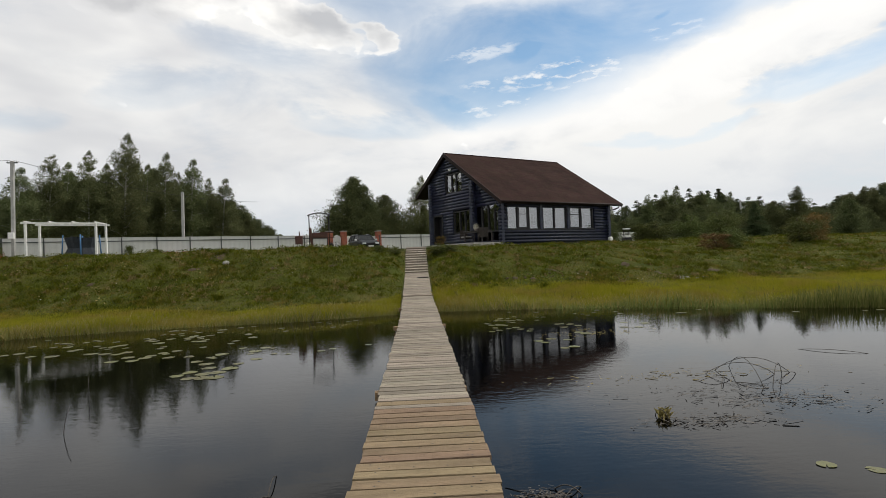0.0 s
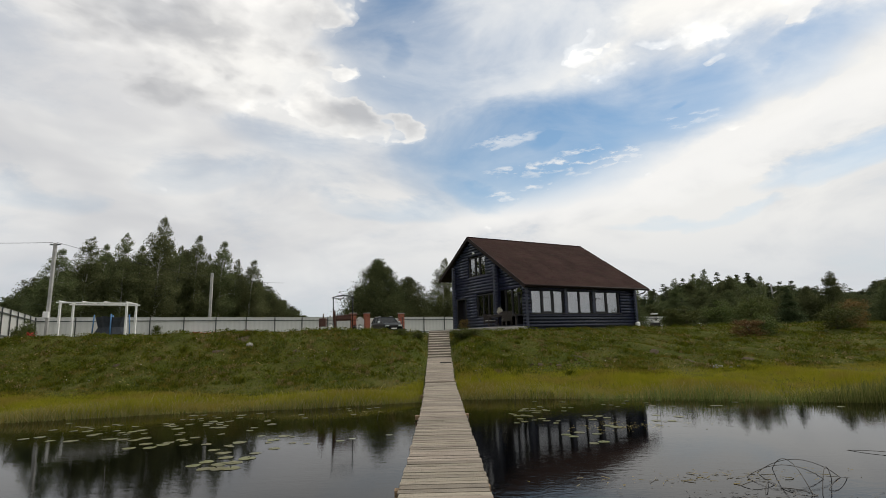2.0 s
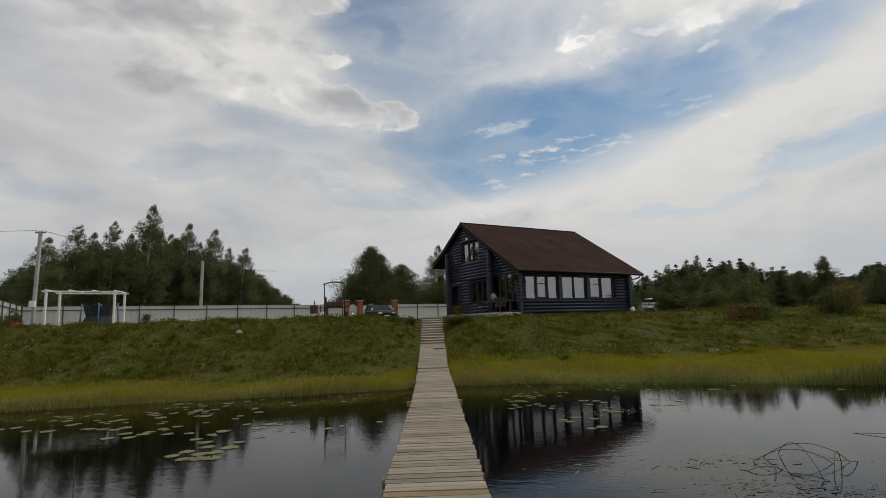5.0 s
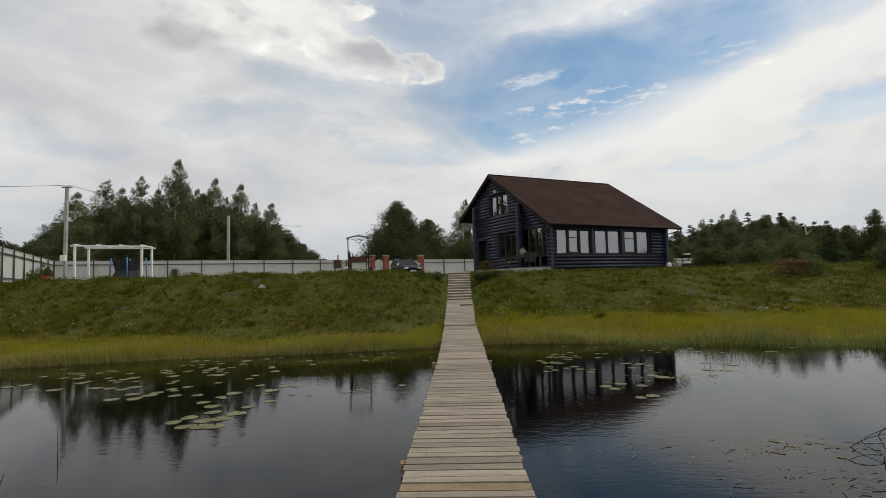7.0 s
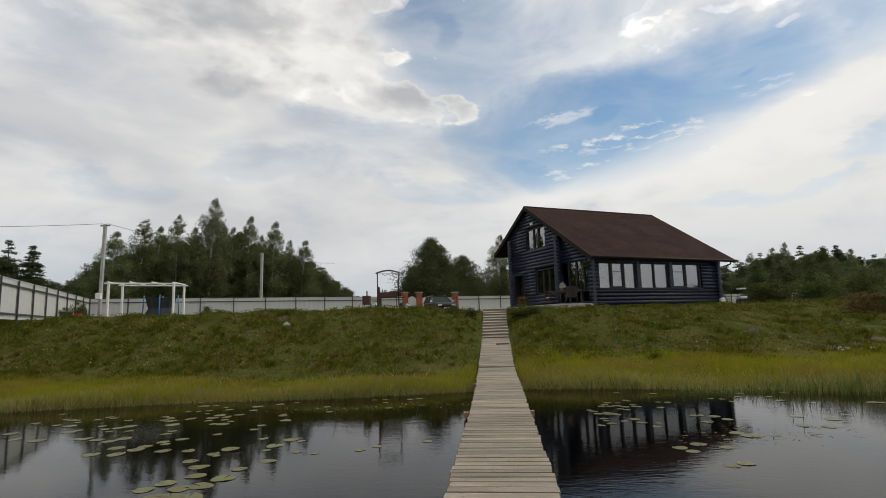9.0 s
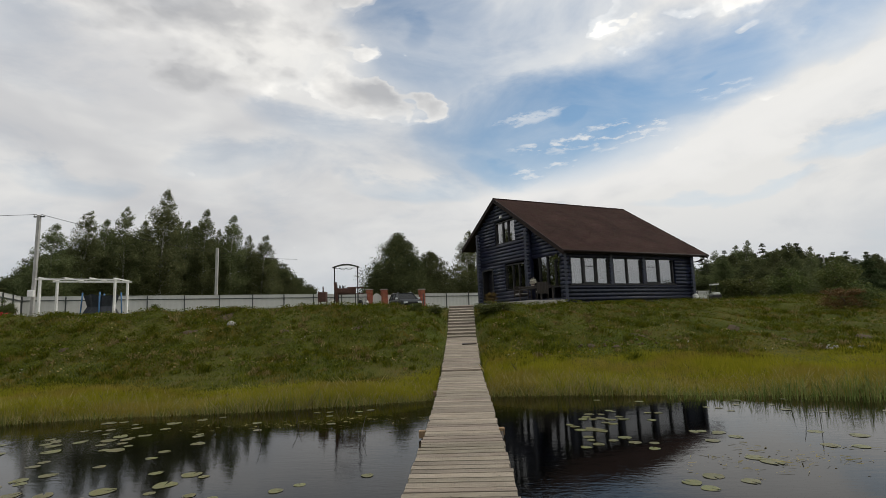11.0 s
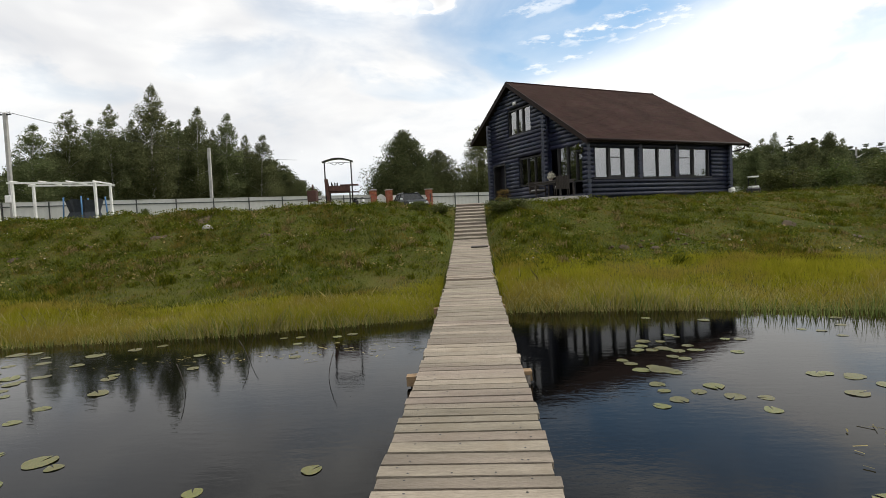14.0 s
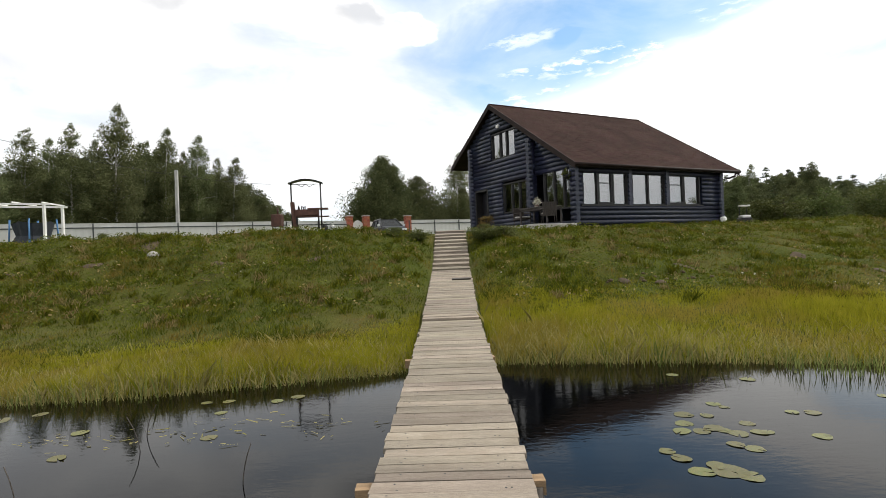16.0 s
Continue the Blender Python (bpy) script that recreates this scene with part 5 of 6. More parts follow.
car(part_m((-5.5, 50.2, 2.37)) @ Matrix.Rotation(radians(24), 4, "Z") @ Matrix.Diagonal((1, 1, 1.08, 1)), CARPAINT, "black station wagon parked by the brick gate")
WHITECAR = material("white_car_paint", (0.72, 0.72, 0.71), 0.3, vary=0.05, bump=0.0)
car(part_m((44.4, 86.5, 2.1)) @ Matrix.Rotation(radians(66), 4, "Z") @ Matrix.Diagonal((1, 1, 1.45, 1)), WHITECAR, "tall white estate car parked beyond shrubs near the wood")
car(part_m((39.6, 88.0, 2.1)) @ Matrix.Rotation(radians(58), 4, "Z") @ Matrix.Diagonal((1, 1, 1.3, 1)), WHITECAR, "white estate car parked beyond the house among shrubs")


def grill(m):
    """Iron barbecue: two posts with an arched roof, a fire box between them and a shelf; a heavy upright on one side."""
    g = thing("barbecue_grill", m, "rusty iron barbecue stand under a small arched roof on the lawn", "barbecue")
    for x in (-0.5, 0.5):
        part("post", rod(bmesh.new(), (x, 0, -0.1), (x, 0, 1.72), 0.026), IRON, g)
    bm = bmesh.new()
    n = 10
    top = [bm.verts.new((-0.58 + 1.16 * i / n, y, 1.70 + 0.13 * math.sin(math.pi * i / n) + dz)) for dz in (0, 0.03) for y in (-0.2, 0.2) for i in range(n + 1)]
    k = n + 1
    for i in range(n):
        bm.faces.new((top[i], top[i + 1], top[k + i + 1], top[k + i]))
        bm.faces.new((top[2 * k + i], top[3 * k + i], top[3 * k + i + 1], top[2 * k + i + 1]))
        bm.faces.new((top[i], top[2 * k + i], top[2 * k + i + 1], top[i + 1]))
        bm.faces.new((top[k + i], top[k + i + 1], top[3 * k + i + 1], top[3 * k + i]))
    part("arched_roof", bm, IRON, g, "dark arched sheet roof")
    for y in (-0.03,):
        bm = bmesh.new()
        for a, b in (((-.5, 1.69), (.5, 1.69)), ((-.3, 1.69), (-.12, 1.60)), ((-.12, 1.60), (0, 1.69)), ((0, 1.69), (.12, 1.60)), ((.12, 1.60), (.3, 1.69))):
            rod(bm, (a[0], y, a[1]), (b[0], y, b[1]), 0.010, n=5)
        part("scrollwork", bm, IRON, g)
    part("fire_box", box(bmesh.new(), -0.38, 0.42, -0.22, 0.22, 0.58, 0.80), RUST, g, "rust-brown fire box", bevel=0.012)
    part("shelf", box(bmesh.new(), 0.05, 0.74, -0.24, 0.24, 0.80, 0.84), RUST, g, bevel=0.006)
    part("lower_shelf", box(bmesh.new(), -0.36, 0.76, -0.2, 0.2, 0.54, 0.565), RUST, g)
    part("flue", bar(bmesh.new(), (-0.36, -0.2, 0.0), (-0.46, -0.15, 1.06), 0.12, 0.10), RUST, g, "leaning rust-brown upright")
    for x in (-0.34, 0.40):
        for y in (-0.18, 0.18):
            part("leg", rod(bmesh.new(), (x, y, -0.05), (x, y, 0.56), 0.018), IRON, g)
    bm = bmesh.new()
    rr_ = random.Random(2)
    for i in range(5):
        x = -0.3 + i * 0.06
        rod(bm, (x, 0.1, 0.80), (x + rr_.uniform(-.03, .03), 0.1, 0.90 + rr_.uniform(0, .06)), 0.022, n=6)
    part("skewers", bm, IRON, g)


grill(part_m((-5.32, 28.0, 2.36)) @ Matrix.Rotation(0.2, 4, "Z"))


def fire_drum(m):
    d = thing("fire_barrel", m, "rust-red steel fire box with a short chimney on legs", "stove")
    part("body", box(bmesh.new(), -0.17, 0.17, -0.17, 0.17, 0.26, 0.68), RUST, d, bevel=0.015)
    part("chimney", rod(bmesh.new(), (0.02, 0, 0.68), (0.02, 0, 0.92), 0.03), RUST, d)
    for x in (-0.14, 0.14):
        for y in (-0.14, 0.14):
            part("leg", rod(bmesh.new(), (x, y, -0.05), (x, y, 0.27), 0.015), RUST, d)


fire_drum(part_m((-6.38, 28.05, 2.36)))


def round_pot(name, m, mat, label, h, r):
    o = thing(name, m, label, "pot")
    bm = bmesh.new()
    ring = [(0, .8), (.25, 1.0), (.7, .95), (.88, .6), (1.0, .66)]
    prev = None
    for f, k in ring:
        cur = [bm.verts.new((r * k * math.cos(a * math.pi / 6), r * k * math.sin(a * math.pi / 6), h * f)) for a in range(12)]
        if prev:
            for i in range(12):
                bm.faces.new((prev[i], prev[(i + 1) % 12], cur[(i + 1) % 12], cur[i]))
        else:
            bm.faces.new(cur[::-1])
        prev = cur
    bm.faces.new(prev)
    part("body", bm, mat, o)
    bm = bmesh.new()
    tube(bm, [(r * .8 * math.cos(math.pi * i / 8), 0, h + r * .7 * math.sin(math.pi * i / 8) - .02) for i in range(9)], 0.008, 5)
    part("handle", bm, IRON, o)


STEEL = material("worn_steel", (0.42, 0.42, 0.41), 0.4, metal=0.7, vary=0.2)
round_pot("milk_can", part_m((-4.42, 27.9, 2.36)), STEEL, "dull steel can on the lawn by the barbecue", 0.26, 0.10)
round_pot("cauldron", part_m((-4.72, 28.1, 2.36)), IRON, "dark cauldron standing by the barbecue", 0.28, 0.11)
round_pot("bucket", part_m((-6.0, 28.2, 2.36)), WHITE, "white bucket standing beside the barbecue", 0.34, 0.14)


# small things to the right of the house
round_pot("bucket", part_m((12.95, 36.3, 2.33)), WHITE, "white bucket standing by the house corner", 0.30, 0.17)


def mower(m):
    o = thing("garden_pump", m, "dark garden machine with a white roof beside the house", "machine")
    part("base", box(bmesh.new(), -0.26, 0.26, -0.3, 0.3, 0.05, 0.26), IRON, o, bevel=0.03)
    part("engine_cover", box(bmesh.new(), -0.22, 0.22, -0.25, 0.2, 0.26, 0.36), WHITE, o, "white engine cover", bevel=0.03)
    for x in (-0.2, 0.2):
        part("post", rod(bmesh.new(), (x, 0.12, 0.3), (x * .9, 0.1, 0.72), 0.02), IRON, o)
    part("canopy", box(bmesh.new(), -0.22, 0.22, -0.2, 0.22, 0.70, 0.76), WHITE, o, "white canopy", bevel=0.02)
    for x in (-0.24, 0.24):
        for y in (-0.22, 0.22):
            part("wheel", rod(bmesh.new(), (x - .03, y, .09), (x + .03, y, .09), 0.09, n=12), TYRE, o)


mower(part_m((14.45, 37.2, 2.2)) @ Matrix.Diagonal((0.95, 1.0, 1.28, 1)))


# ---------------------------------------------------------------- stones and bare earth on the bank
def stone(x, y, r, seed, label="pale rough field stone half sunk in the bank", group=""):
    bm = bmesh.new()
    bmesh.ops.create_icosphere(bm, subdivisions=2, radius=r)
    for v in bm.verts:
        n = noise.noise(v.co * (1.6 / r) + Vector((seed, 0, 0)))
        v.co *= 1 + 0.28 * n
        v.co.z *= 0.68
    o = part("stone", bm, EARTH if "clod" in label else STONE)
    o.location = (x, y, float(ground_z(x, y)) + r * 0.3)
    return tagged(o, label, "stone", group)


stone(-9.02, 24.9, 0.18, 1)
rs = random.Random(8)
for i in range(9):
    stone(10.9 + rs.uniform(-.6, .6), 21.6 + rs.uniform(-.25, .25), rs.uniform(.05, .12), i + 3, "small grey stone in a heap on the marsh grass", "heap of stones")
for i in range(14):
    stone(4.6 + rs.gauss(0, .7), 22.6 + rs.gauss(0, .45), rs.uniform(.03, .07), i + 30, "small brown clod on the bare bank", "clods on the bank")


def earth_patch(x, y, rx, ry, seed, label):
    """A thin crumbly sheet of bare soil that follows the slope."""
    bm = bmesh.new()
    n, m = 18, 5
    rows = []
    for j in range(m + 1):
        row = []
        for i in range(n):
            a = 2 * math.pi * i / n
            k = (j / m) * (1 + 0.3 * noise.noise(Vector((math.cos(a) * 1.5, math.sin(a) * 1.5, seed))))
            px, py = x + rx * k * math.cos(a), y + ry * k * math.sin(a)
            row.append(bm.verts.new((px, py, float(ground_z(px, py)) + 0.05 * (1 - (j / m) ** 2) + 0.012 + 0.03 * noise.noise(Vector((px * 4, py * 4, seed))))))
        rows.append(row)
    for a, b in zip(rows, rows[1:]):
        for i in range(n):
            bm.faces.new((a[i], a[(i + 1) % n], b[(i + 1) % n], b[i]))
    tagged(part("soil_patch", bm, EARTH), label, "soil", kind="structure")


re = random.Random(17)
for i in range(16):
    x = re.uniform(-14, 14)
    y = float(foot(x)) + re.uniform(0.8, 4.2)
    if abs(x - float(deck_x(y))) > 1.6:
        earth_patch(x, y, re.uniform(.12, .34), re.uniform(.08, .2), 2.0 + i, "small bare brown soil spot in the bank grass")
earth_patch(-9.75, 25.8, 0.32, 0.6, 1.0, "bare brown soil scar at the top of the bank")


# ---------------------------------------------------------------- water lilies
def lily_mesh(seed):
    r = random.Random(seed)
    bm = bmesh.new()
    n = 22
    cut = 0.14
    mid = bm.verts.new((0, 0, 0.004))
    rim, inner = [], []
    for i in range(n + 1):
        a = cut + (2 * math.pi - 2 * cut) * i / n
        k = 1 + 0.06 * math.sin(3 * a + seed) + r.uniform(-.03, .03)
        x, y = math.cos(a) * k * 0.92 + (0.04 if i in (0, n) else 0), math.sin(a) * k * (0.78 if seed % 2 else 0.92)
        inner.append(bm.verts.new((x * .55, y * .55, 0.006)))
        rim.append(bm.verts.new((x, y, 0.006 + 0.03 * max(0, math.sin(2 * a + seed)) ** 3)))
    for i in range(n):
        bm.faces.new((mid, inner[i], inner[i + 1]))
        bm.faces.new((inner[i], rim[i], rim[i + 1], inner[i + 1]))
    return finish(bm, "lily_pad", LILY)


lilies = [lily_mesh(s) for s in range(5)]
rl = random.Random(12)


def lily(x, y, r):
    o = new("lily_pad", lilies[rl.randrange(5)])
    s = r * rl.uniform(.8, 1.2)
    o.matrix_world = part_m((x, y, WATER_Z + 0.002 + rl.uniform(0, .004))) @ Matrix.Rotation(rl.uniform(0, 6.28), 4, "Z") @ Matrix.Diagonal((s, s, s, 1))
    tagged(o, "flat yellow-green water lily pad floating on the pond", "lily pad", "water lilies")


LILIES_LEFT = [(-4.7, 10.8), (-4.2, 10.6), (-4.0, 9.9), (-4.3, 10.2), (-3.4, 9.8), (-4.1, 10.9), (-3.4, 9.4), (-3.5, 9.1), (-3.8, 9.5), (-3.7, 9.0), (-4.0, 9.2), (-3.8, 8.7), (-3.6, 8.7), (-3.4, 8.7), (-4.1, 8.95), (-5.6, 11.1), (-5.6, 10.9), (-5.5, 11.4), (-5.3, 11.6), (-6.0, 11.0), (-6.1, 10.6), (-5.7, 10.6), (-5.1, 10.8), (-6.4, 11.7), (-7.1, 11.7)]
LILIES_SHORE = [(-6.8, 11.6), (-7.2, 12.6), (-7.1, 12.8), (-8.4, 12.9), (-7.9, 12.3), (-9.2, 12.0), (-9.0, 12.2), (-8.4, 11.7), (-7.9, 11.6), (-6.6, 13.3), (-6.3, 12.9), (-5.9, 13.9), (-5.9, 13.6), (-5.3, 12.9), (-4.2, 13.2), (-3.5, 11.1), (-3.4, 11.5), (-5.6, 15.0), (-5.2, 15.3), (-7.0, 15.2), (-3.2, 10.2), (-6.5, 11.5)]
LILIES_RIGHT = [(1.7, 13.5), (1.9, 13.5), (3.3, 13.2), (3.6, 13.1), (3.3, 12.6), (3.7, 12.8), (3.4, 11.7), (2.6, 11.0), (2.3, 10.8), (2.9, 10.8), (2.6, 9.9), (2.8, 10.0), (4.9, 13.0), (5.3, 12.7), (4.9, 12.1), (4.6, 12.2), (2.4, 10.6), (3.5, 11.5)]
LILIES_NEAR = [(2.1, 14.8), (2.0, 14.55), (2.3, 14.75), (2.2, 14.4), (2.35, 14.25), (2.55, 14.5), (1.9, 14.35), (2.2, 14.0), (1.6, 13.9), (1.85, 13.6), (1.65, 13.75), (2.0, 13.4), (1.7, 13.0), (1.7, 12.8), (1.75, 12.55), (2.0, 12.75), (2.25, 12.6), (2.2, 12.9), (2.5, 12.55), (2.4, 12.25), (1.55, 12.4), (2.3, 13.9), (3.4, 13.2), (3.55, 13.05)]
LILIES_LOW = [(3.2, 4.2), (3.5, 4.05), (-4.1, 10.5), (-3.0, 10.7), (-2.7, 10.6), (-2.1, 10.8), (-1.9, 11.0), (-1.2, 11.3), (-3.2, 11.4), (-3.5, 10.8)]
for some, size in ((LILIES_LEFT, .135), (LILIES_SHORE, .13), (LILIES_RIGHT, .115), (LILIES_NEAR, .085), (LILIES_LOW, .075)):
    for x, y in some:
        lily(x, y, size)
for i in range(34):
    lily(-6.2 + rl.gauss(0, 1.3), 13.2 + rl.gauss(0, .75), .085)
for i in range(8):
    lily(3.0 + rl.gauss(0, .7), 14.4 + rl.gauss(0, .5), .07)
for i in range(64):
    x = rl.uniform(-10, 16)
    y = float(shore(x)) - rl.uniform(.7, 2.4)
    if abs(x) > 1.4:
        lily(x, y, .085)


# ---------------------------------------------------------------- sticks and stalks in the water
def bent_stalk(a, b, height, r=0.0045, n=10, drop=0.0):
    """A dead stalk that rises from a and bends over to b."""
    a, b = Vector((*a, WATER_Z - 0.02)), Vector((*b, WATER_Z - drop))
    bm = bmesh.new()
    pts = [a.lerp(b, i / n) + Vector((0, 0, height * math.sin(math.pi * i / n) ** 0.8)) for i in range(n + 1)]
    tube(bm, pts, r, 5)
    o = part("dead_stalk", bm, POST)
    tagged(o, "thin dark dead stalk bent over out of the water", "stalk", "dead stalks in the pond")


for a, b, h in (((3.6, 7.0), (4.05, 7.0), .10), ((3.7, 6.6), (4.0, 7.05), .10), ((4.2, 6.5), (4.5, 7.8), .42), ((4.3, 6.5), (4.9, 7.2), .38), ((4.5, 6.7), (5.1, 7.2), .12), ((4.15, 7.6), (5.05, 7.25), .34), ((3.9, 7.4), (4.8, 7.2), .28), ((4.0, 6.9), (4.25, 6.5), .06), ((2.45, 5.7), (2.5, 5.45), .16), ((0.93, 4.05), (1.12, 3.9), .10), ((0.95, 3.85), (1.15, 4.05), .06), ((0.68, 3.95), (0.8, 3.9), .05), ((-1.35, 4.15), (-1.15, 4.1), .05), ((-1.3, 4.6), (-1.25, 4.15), .1), ((6.2, 8.9), (7.0, 8.2), .06)):
    bent_stalk(a, b, h * 0.62)
for i in range(9):
    x, y = rl.choice(((1.0, 16.2), (-1.4, 12.8), (-2.6, 14.4), (3.3, 12.0), (2.6, 10.4), (5.5, 13.4), (-4.6, 8.0), (-4.0, 6.6)))
    x, y = x + rl.gauss(0, .5), y + rl.gauss(0, .4)
    if abs(x) > .8:
        bm = bmesh.new()
        lean = rl.uniform(-.12, .12)
        tube(bm, [Vector((x + lean * q * q, y, WATER_Z - .05 + .36 * q)) for q in (0, .25, .5, .75, 1)], .004, 5)
        tagged(part("reed_stem", bm, POST), "single thin dark reed stem standing in the water", "stalk", "reed stems in the pond")


def debris(name, count, x, y, sx, sy, turn, mat, label, seed):
    """Floating twigs and dead leaves, drifted together, as one mesh."""
    r = np.random.default_rng(seed)
    u, v = r.normal(0, sx, count), r.normal(0, sy, count)
    c, s = math.cos(turn), math.sin(turn)
    p = np.stack([x + u * c - v * s, y + u * s + v * c, np.full(count, WATER_Z + 0.006) + r.uniform(0, .01, count)], 1)
    a = r.normal(turn, .6, count)
    ln = np.minimum(r.exponential(.025, count), .08)[:, None] + .008
    d = np.stack([np.cos(a), np.sin(a), r.normal(0, .12, count)], 1)
    w = np.stack([-np.sin(a), np.cos(a), r.normal(0, .4, count)], 1)
    tagged(new(name, quads_mesh(name, p, d * ln, w * (.002 + .004 * r.random((count, 1))), mat)), label, "debris", kind="stuff")


debris("floating_twigs", 420, 4.0, 6.1, .75, .28, -0.2, POST, "dark twigs and dead leaves floating together", 1)
debris("floating_twigs", 200, 2.9, 5.4, .35, .10, 0.0, POST, "dark twigs and dead leaves floating together", 2)
debris("floating_twigs", 160, 3.6, 7.4, .9, .2, 0.0, GRASS_DRY, "pale dead stems floating on the pond", 3)
debris("floating_twigs", 120, 0.85, 3.9, .12, .08, 0.0, POST, "dark twigs caught against the jetty", 4)
debris("floating_twigs", 150, 3.8, 11.6, .7, .3, 0.1, GRASS_DRY, "pale dead stems floating on the pond", 5)
debris("floating_twigs", 120, -3.0, 14.6, 1.2, .2, 0.1, GRASS_DRY, "pale dead stems floating by the shore", 6)
r_ = np.random.default_rng(21)
n_ = 46
a_ = r_.uniform(0, 6.28, n_)
base_ = np.stack([2.5 + r_.normal(0, .03, n_), 5.6 + r_.normal(0, .03, n_), np.full(n_, WATER_Z)], 1)
tip_ = np.stack([np.cos(a_) * .06, np.sin(a_) * .05, r_.uniform(.05, .12, n_)], 1)
side_ = np.stack([-np.sin(a_), np.cos(a_), np.zeros(n_)], 1) * .008
v_ = np.stack([base_ - side_, base_ + side_, base_ + tip_ * np.array([.4, .4, .8]) + side_, base_ + tip_, base_ + tip_ * np.array([.4, .4, .8]) - side_], 1).reshape(-1, 3)
tagged(new("sedge_tuft", bulk_mesh("sedge_tuft", v_, 5, n_, GRASS_DRY)), "small straw-yellow sedge tuft growing out of the water", "grass tuft")


# red flowers at the foot of the fence
REDPETAL = leaf_material("red_petals", (0.35, 0.04, 0.03), (0.55, 0.10, 0.07), 0.3)


def flower_clump(x, y, seed):
    o = thing("flower_clump", part_m((x, y, 2.34)), "low clump of red flowers at the fence", "flowers", "flowers along the fence")
    r = np.random.default_rng(seed)
    c = r.normal(0, 1, (160, 3)) * np.array([.35, .2, .12]) + np.array([0, 0, .25])
    part("foliage", quads_mesh("foliage", c, r.normal(0, .04, (160, 3)), r.normal(0, .04, (160, 3)), LEAF_SHRUB), None, o)
    c = r.normal(0, 1, (60, 3)) * np.array([.35, .2, .08]) + np.array([0, 0, .45])
    part("blossom", quads_mesh("blossom", c, r.normal(0, .035, (60, 3)), r.normal(0, .035, (60, 3)), REDPETAL), None, o)


for i, (x, y) in enumerate(((-20.9, 45.4), (-20.2, 45.9), (-17.4, 47.6), (-26.3, 33.6))):
    flower_clump(x, y, 40 + i)

# ---------------------------------------------------------------- grass
def blades(name, count, xr, yfun, h, w, mat, label, lean=0.25, seed=1, keep=None, z0=None, grow=None):
    """A field of single grass blades (each a bent, tapering strip of two faces) as one mesh."""
    r = np.random.default_rng(seed)
    x = r.uniform(*xr, count)
    y = yfun(x, r)
    ok = np.abs(x - deck_x(y)) > 0.6
    if keep is not None:
        ok &= keep(x, y, r)
    x, y = x[ok], y[ok]
    n = len(x)
    z = ground_z(x, y) - 0.02 if z0 is None else np.full(n, z0)
    ht = h * r.uniform(0.45, 1.1, n) * (0.8 + 0.3 * np.sin(x * 1.1 + np.sin(y)))
    if grow is not None:
        ht = ht * grow(x, y)
    a = r.uniform(0, 2 * math.pi, n)
    d = np.stack([np.cos(a), np.sin(a), np.zeros(n)], 1) * (w / 2)
    tip = np.stack([np.clip(r.normal(0, lean, n), -0.6, 0.6) * ht, np.clip(r.normal(0, lean, n), -0.6, 0.6) * ht, ht], 1)
    base = np.stack([x, y, z], 1)
    mid = base + tip * np.array([0.35, 0.35, 0.55])
    v = np.stack([base - d, base + d, mid + d * 0.7, base + tip, mid - d * 0.7], 1).reshape(-1, 3)
    me = bulk_mesh(name, v, 5, n, mat)
    return tagged(new(name, me), label, "grass", kind="stuff")


marsh_end = curve([-60, -12, -7, -3.5, -1.2, 0, 2, 4, 7, 12, 30], [19.0, 18.6, 18.0, 18.2, 19.2, 21.0, 21.6, 21.4, 20.8, 21.2, 22.5])


def wave(x, y, seed):
    """Smooth uneven field of about -1 to 1, with swells of half a metre to two metres."""
    r = np.random.default_rng(seed)
    out = 0.0
    for f in (1.7, 2.9, 4.7, 7.3, 11.0):
        for _ in range(3):
            a, p = r.uniform(0, 6.28, 2)
            out = out + np.sin(f * (x * np.cos(a) + y * np.sin(a)) + p + 1.2 * np.sin(0.6 * f * (y * np.cos(a) - x * np.sin(a)) + p)) / f ** 0.5
    return out / 3.4


blades("marsh_grass", 300000, (-26, 24), lambda x, r: shore(x) + (marsh_end(x) - shore(x)) * r.uniform(0, 1, len(x)) ** 0.9 * (1 + 0.24 * np.abs(r.normal(0, 1, len(x)))) - 0.15, 0.31, 0.009, GRASS_MARSH, "bright yellow-green marsh grass along the shore", 0.22, seed=1, grow=lambda x, y: np.clip(1.15 - 0.70 * (y - shore(x)) / (marsh_end(x) - shore(x)), 0.3, 1.1) * (1 + 0.28 * wave(x, y, 5)))
blades("dry_sedge", 40000, (-26, 24), lambda x, r: shore(x) - 0.3 + np.abs(r.normal(0, 0.8, len(x))), 0.34, 0.011, GRASS_DRY, "straw-coloured dry sedge at the water's edge", 0.5, seed=2)
blades("bank_grass", 340000, (-32, 32), lambda x, r: marsh_end(x) - 0.8 + (crest(x) + 3.0 - marsh_end(x)) * r.uniform(0, 1, len(x)), 0.16, 0.015, GRASS_BANK, "short mixed green grass on the bank", 0.5, seed=3, keep=lambda x, y, r: r.uniform(-1.9, 0.5, len(x)) < wave(x, y, 6), grow=lambda x, y: np.clip(0.95 + 0.45 * wave(x, y, 6), 0.45, 1.7))


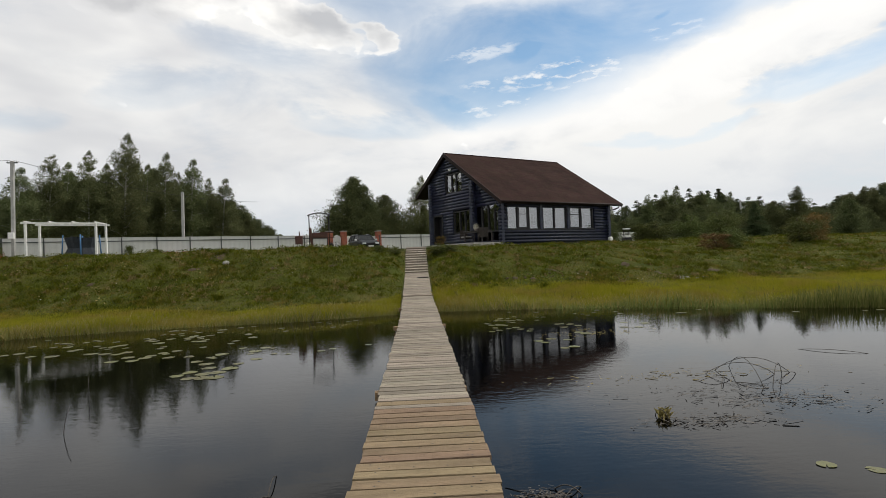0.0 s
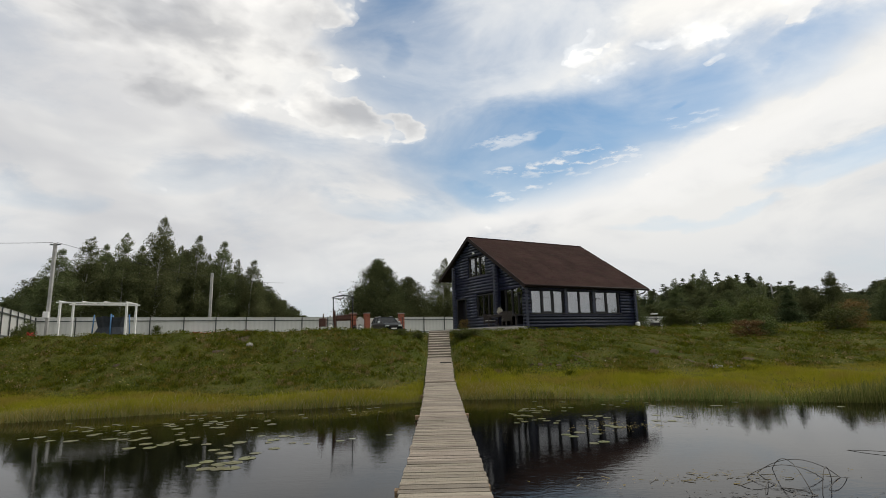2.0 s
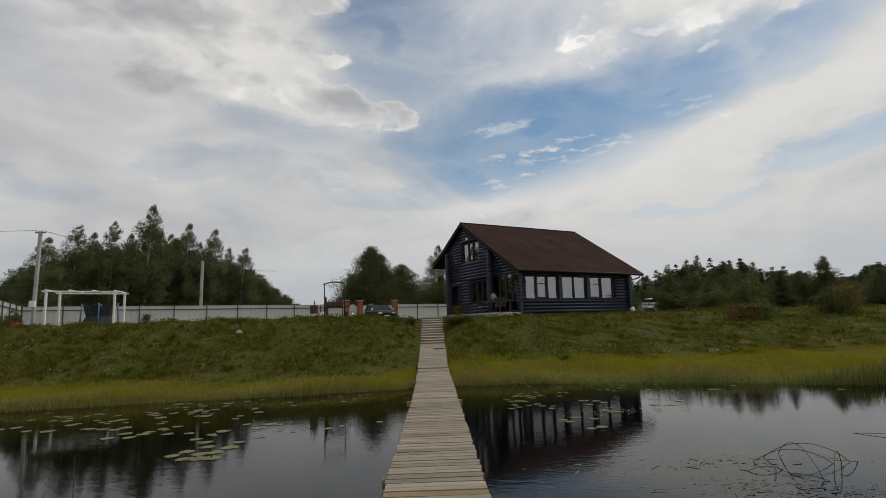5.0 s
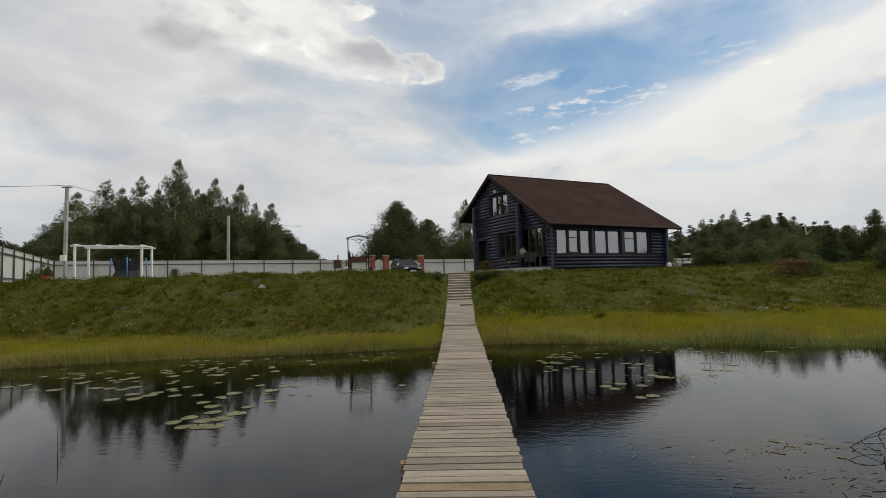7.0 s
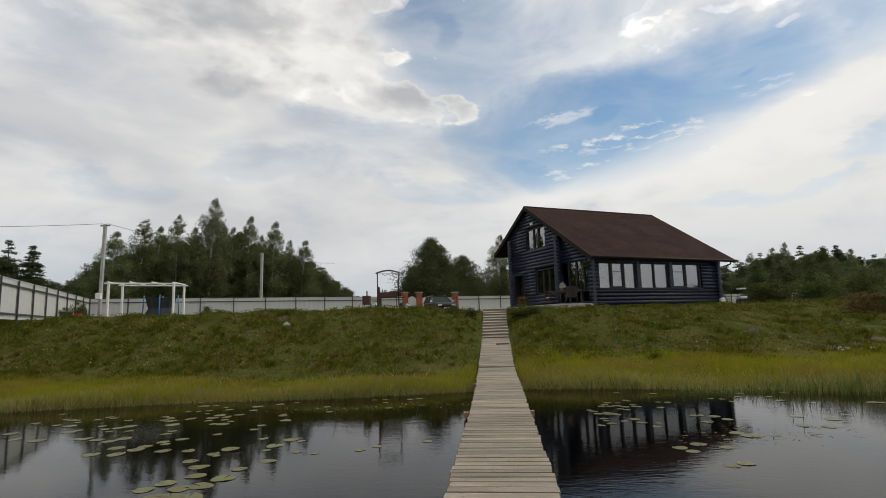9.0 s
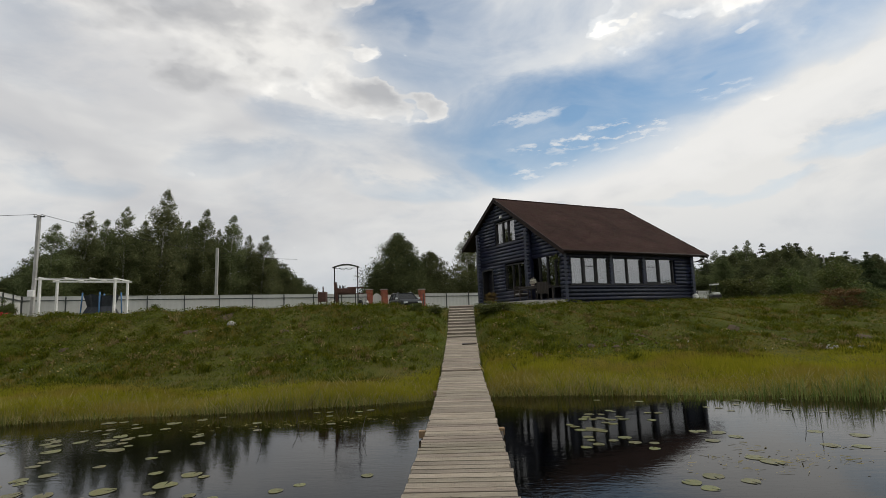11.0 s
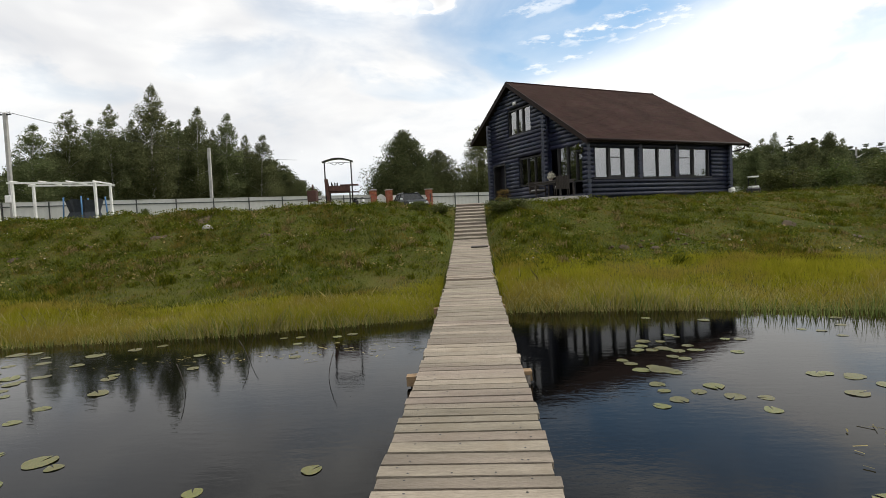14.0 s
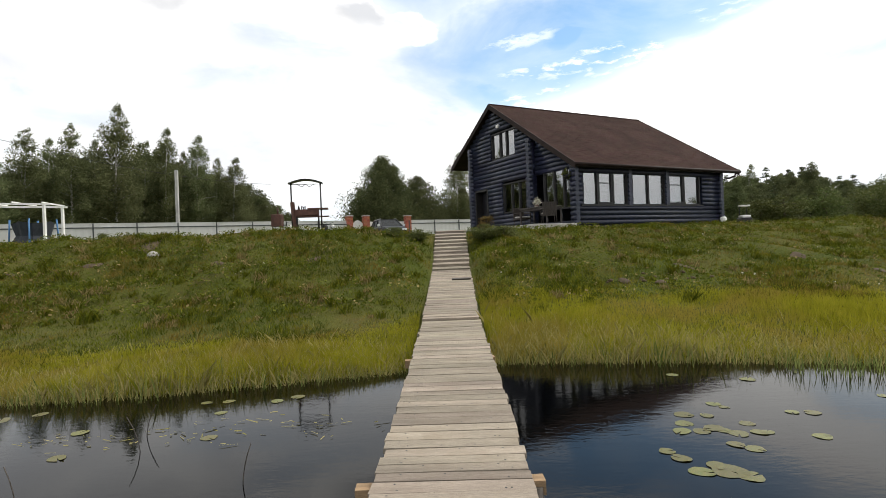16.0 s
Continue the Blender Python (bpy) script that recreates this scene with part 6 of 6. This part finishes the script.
def tussocks(name, clumps, each, mat, label, h, seed):
    """Separate tufts of longer blades, springing apart from one root."""
    r = np.random.default_rng(seed)
    cx = r.uniform(-30, 28, clumps)
    cy = foot(cx) - 0.6 + (crest(cx) + 0.8 - foot(cx)) * r.uniform(0, 1, clumps)
    ok = (np.abs(cx - deck_x(cy)) > 0.85) & (wave(cx, cy, 6) > -0.35)
    cx, cy, big = cx[ok], cy[ok], r.uniform(0.5, 1.25, clumps)[ok]
    b = np.repeat(np.arange(len(cx)), each)
    n = len(b)
    a, out, ht = r.uniform(0, 6.28, n), r.uniform(0.1, 0.8, n), h * big[b] * r.uniform(0.55, 1.1, n)
    x, y = cx[b] + r.normal(0, 0.07, n) * big[b], cy[b] + r.normal(0, 0.07, n) * big[b]
    base = np.stack([x, y, ground_z(x, y) - 0.02], 1)
    tip = np.stack([np.cos(a) * out * ht, np.sin(a) * out * ht, ht], 1)
    d = np.stack([-np.sin(a), np.cos(a), 0 * a], 1) * 0.009
    mid = base + tip * np.array([0.4, 0.4, 0.65])
    v = np.stack([base - d, base + d, mid + d * 0.8, base + tip, mid - d * 0.8], 1).reshape(-1, 3)
    return tagged(new(name, bulk_mesh(name, v, 5, n, mat)), label, "grass", kind="stuff")


tussocks("grass_tufts", 1100, 30, GRASS_TUFT, "dark green tufts of longer grass on the bank", 0.19, 21)
tussocks("dry_tufts", 420, 34, GRASS_DRY, "straw-coloured dry tufts scattered on the bank", 0.18, 22)
blades("reeds", 9000, (9.5, 26), lambda x, r: shore(x) - 0.9 + np.abs(r.normal(0, 0.8, len(x))), 0.66, 0.013, REED, "tall green reeds standing in the water", 0.12, seed=4, z0=WATER_Z - 0.05)
blades("reeds", 1000, (4.0, 9.8), lambda x, r: shore(x) - 1.0 + np.abs(r.normal(0, 0.5, len(x))), 0.58, 0.009, REED, "thin tall reeds standing apart in the water", 0.12, seed=6, z0=WATER_Z - 0.05)
blades("reeds", 2600, (-20, 11), lambda x, r: shore(x) - 0.5 + np.abs(r.normal(0, 0.4, len(x))), 0.46, 0.007, REED, "green reeds standing in the water", 0.16, seed=5, z0=WATER_Z - 0.05)


def herb_field(name, count, mat, label, size, lift, clumps, seed, xr=(-30, 28)):
    """Broad leaves in scattered clumps on the bank, as one mesh."""
    r = np.random.default_rng(seed)
    cx = r.uniform(*xr, clumps)
    cy = foot(cx) + (crest(cx) + 0.6 - foot(cx)) * r.uniform(0.0, 1, clumps)
    ok = np.abs(cx - deck_x(cy)) > 0.95
    cx, cy = cx[ok], cy[ok]
    b = r.integers(0, len(cx), count)
    x, y = cx[b] + r.normal(0, 0.13, count), cy[b] + r.normal(0, 0.13, count)
    c = np.stack([x, y, ground_z(x, y) + lift * r.uniform(0.1, 1, count)], 1)
    q = r.normal(0, 1, (count, 3)) * np.array([1, 1, 0.5])
    q /= np.linalg.norm(q, axis=1)[:, None]
    w = np.cross(q, r.normal(0, 1, (count, 3)))
    w /= np.linalg.norm(w, axis=1)[:, None]
    s = size * r.uniform(0.5, 1.2, (count, 1))
    return tagged(new(name, quads_mesh(name, c, q * s, w * s * 0.55, mat)), label, "plants", kind="stuff")


herb_field("weeds", 42000, WEED, "low green weeds and clover in clumps on the bank", 0.030, 0.18, 3200, 11)
herb_field("dry_weeds", 5000, GRASS_DRY, "dry brown stalks among the bank grass", 0.03, 0.16, 700, 12)
herb_field("wild_flowers", 170, PETAL, "scattered small white flowers on the bank", 0.022, 0.24, 420, 13)
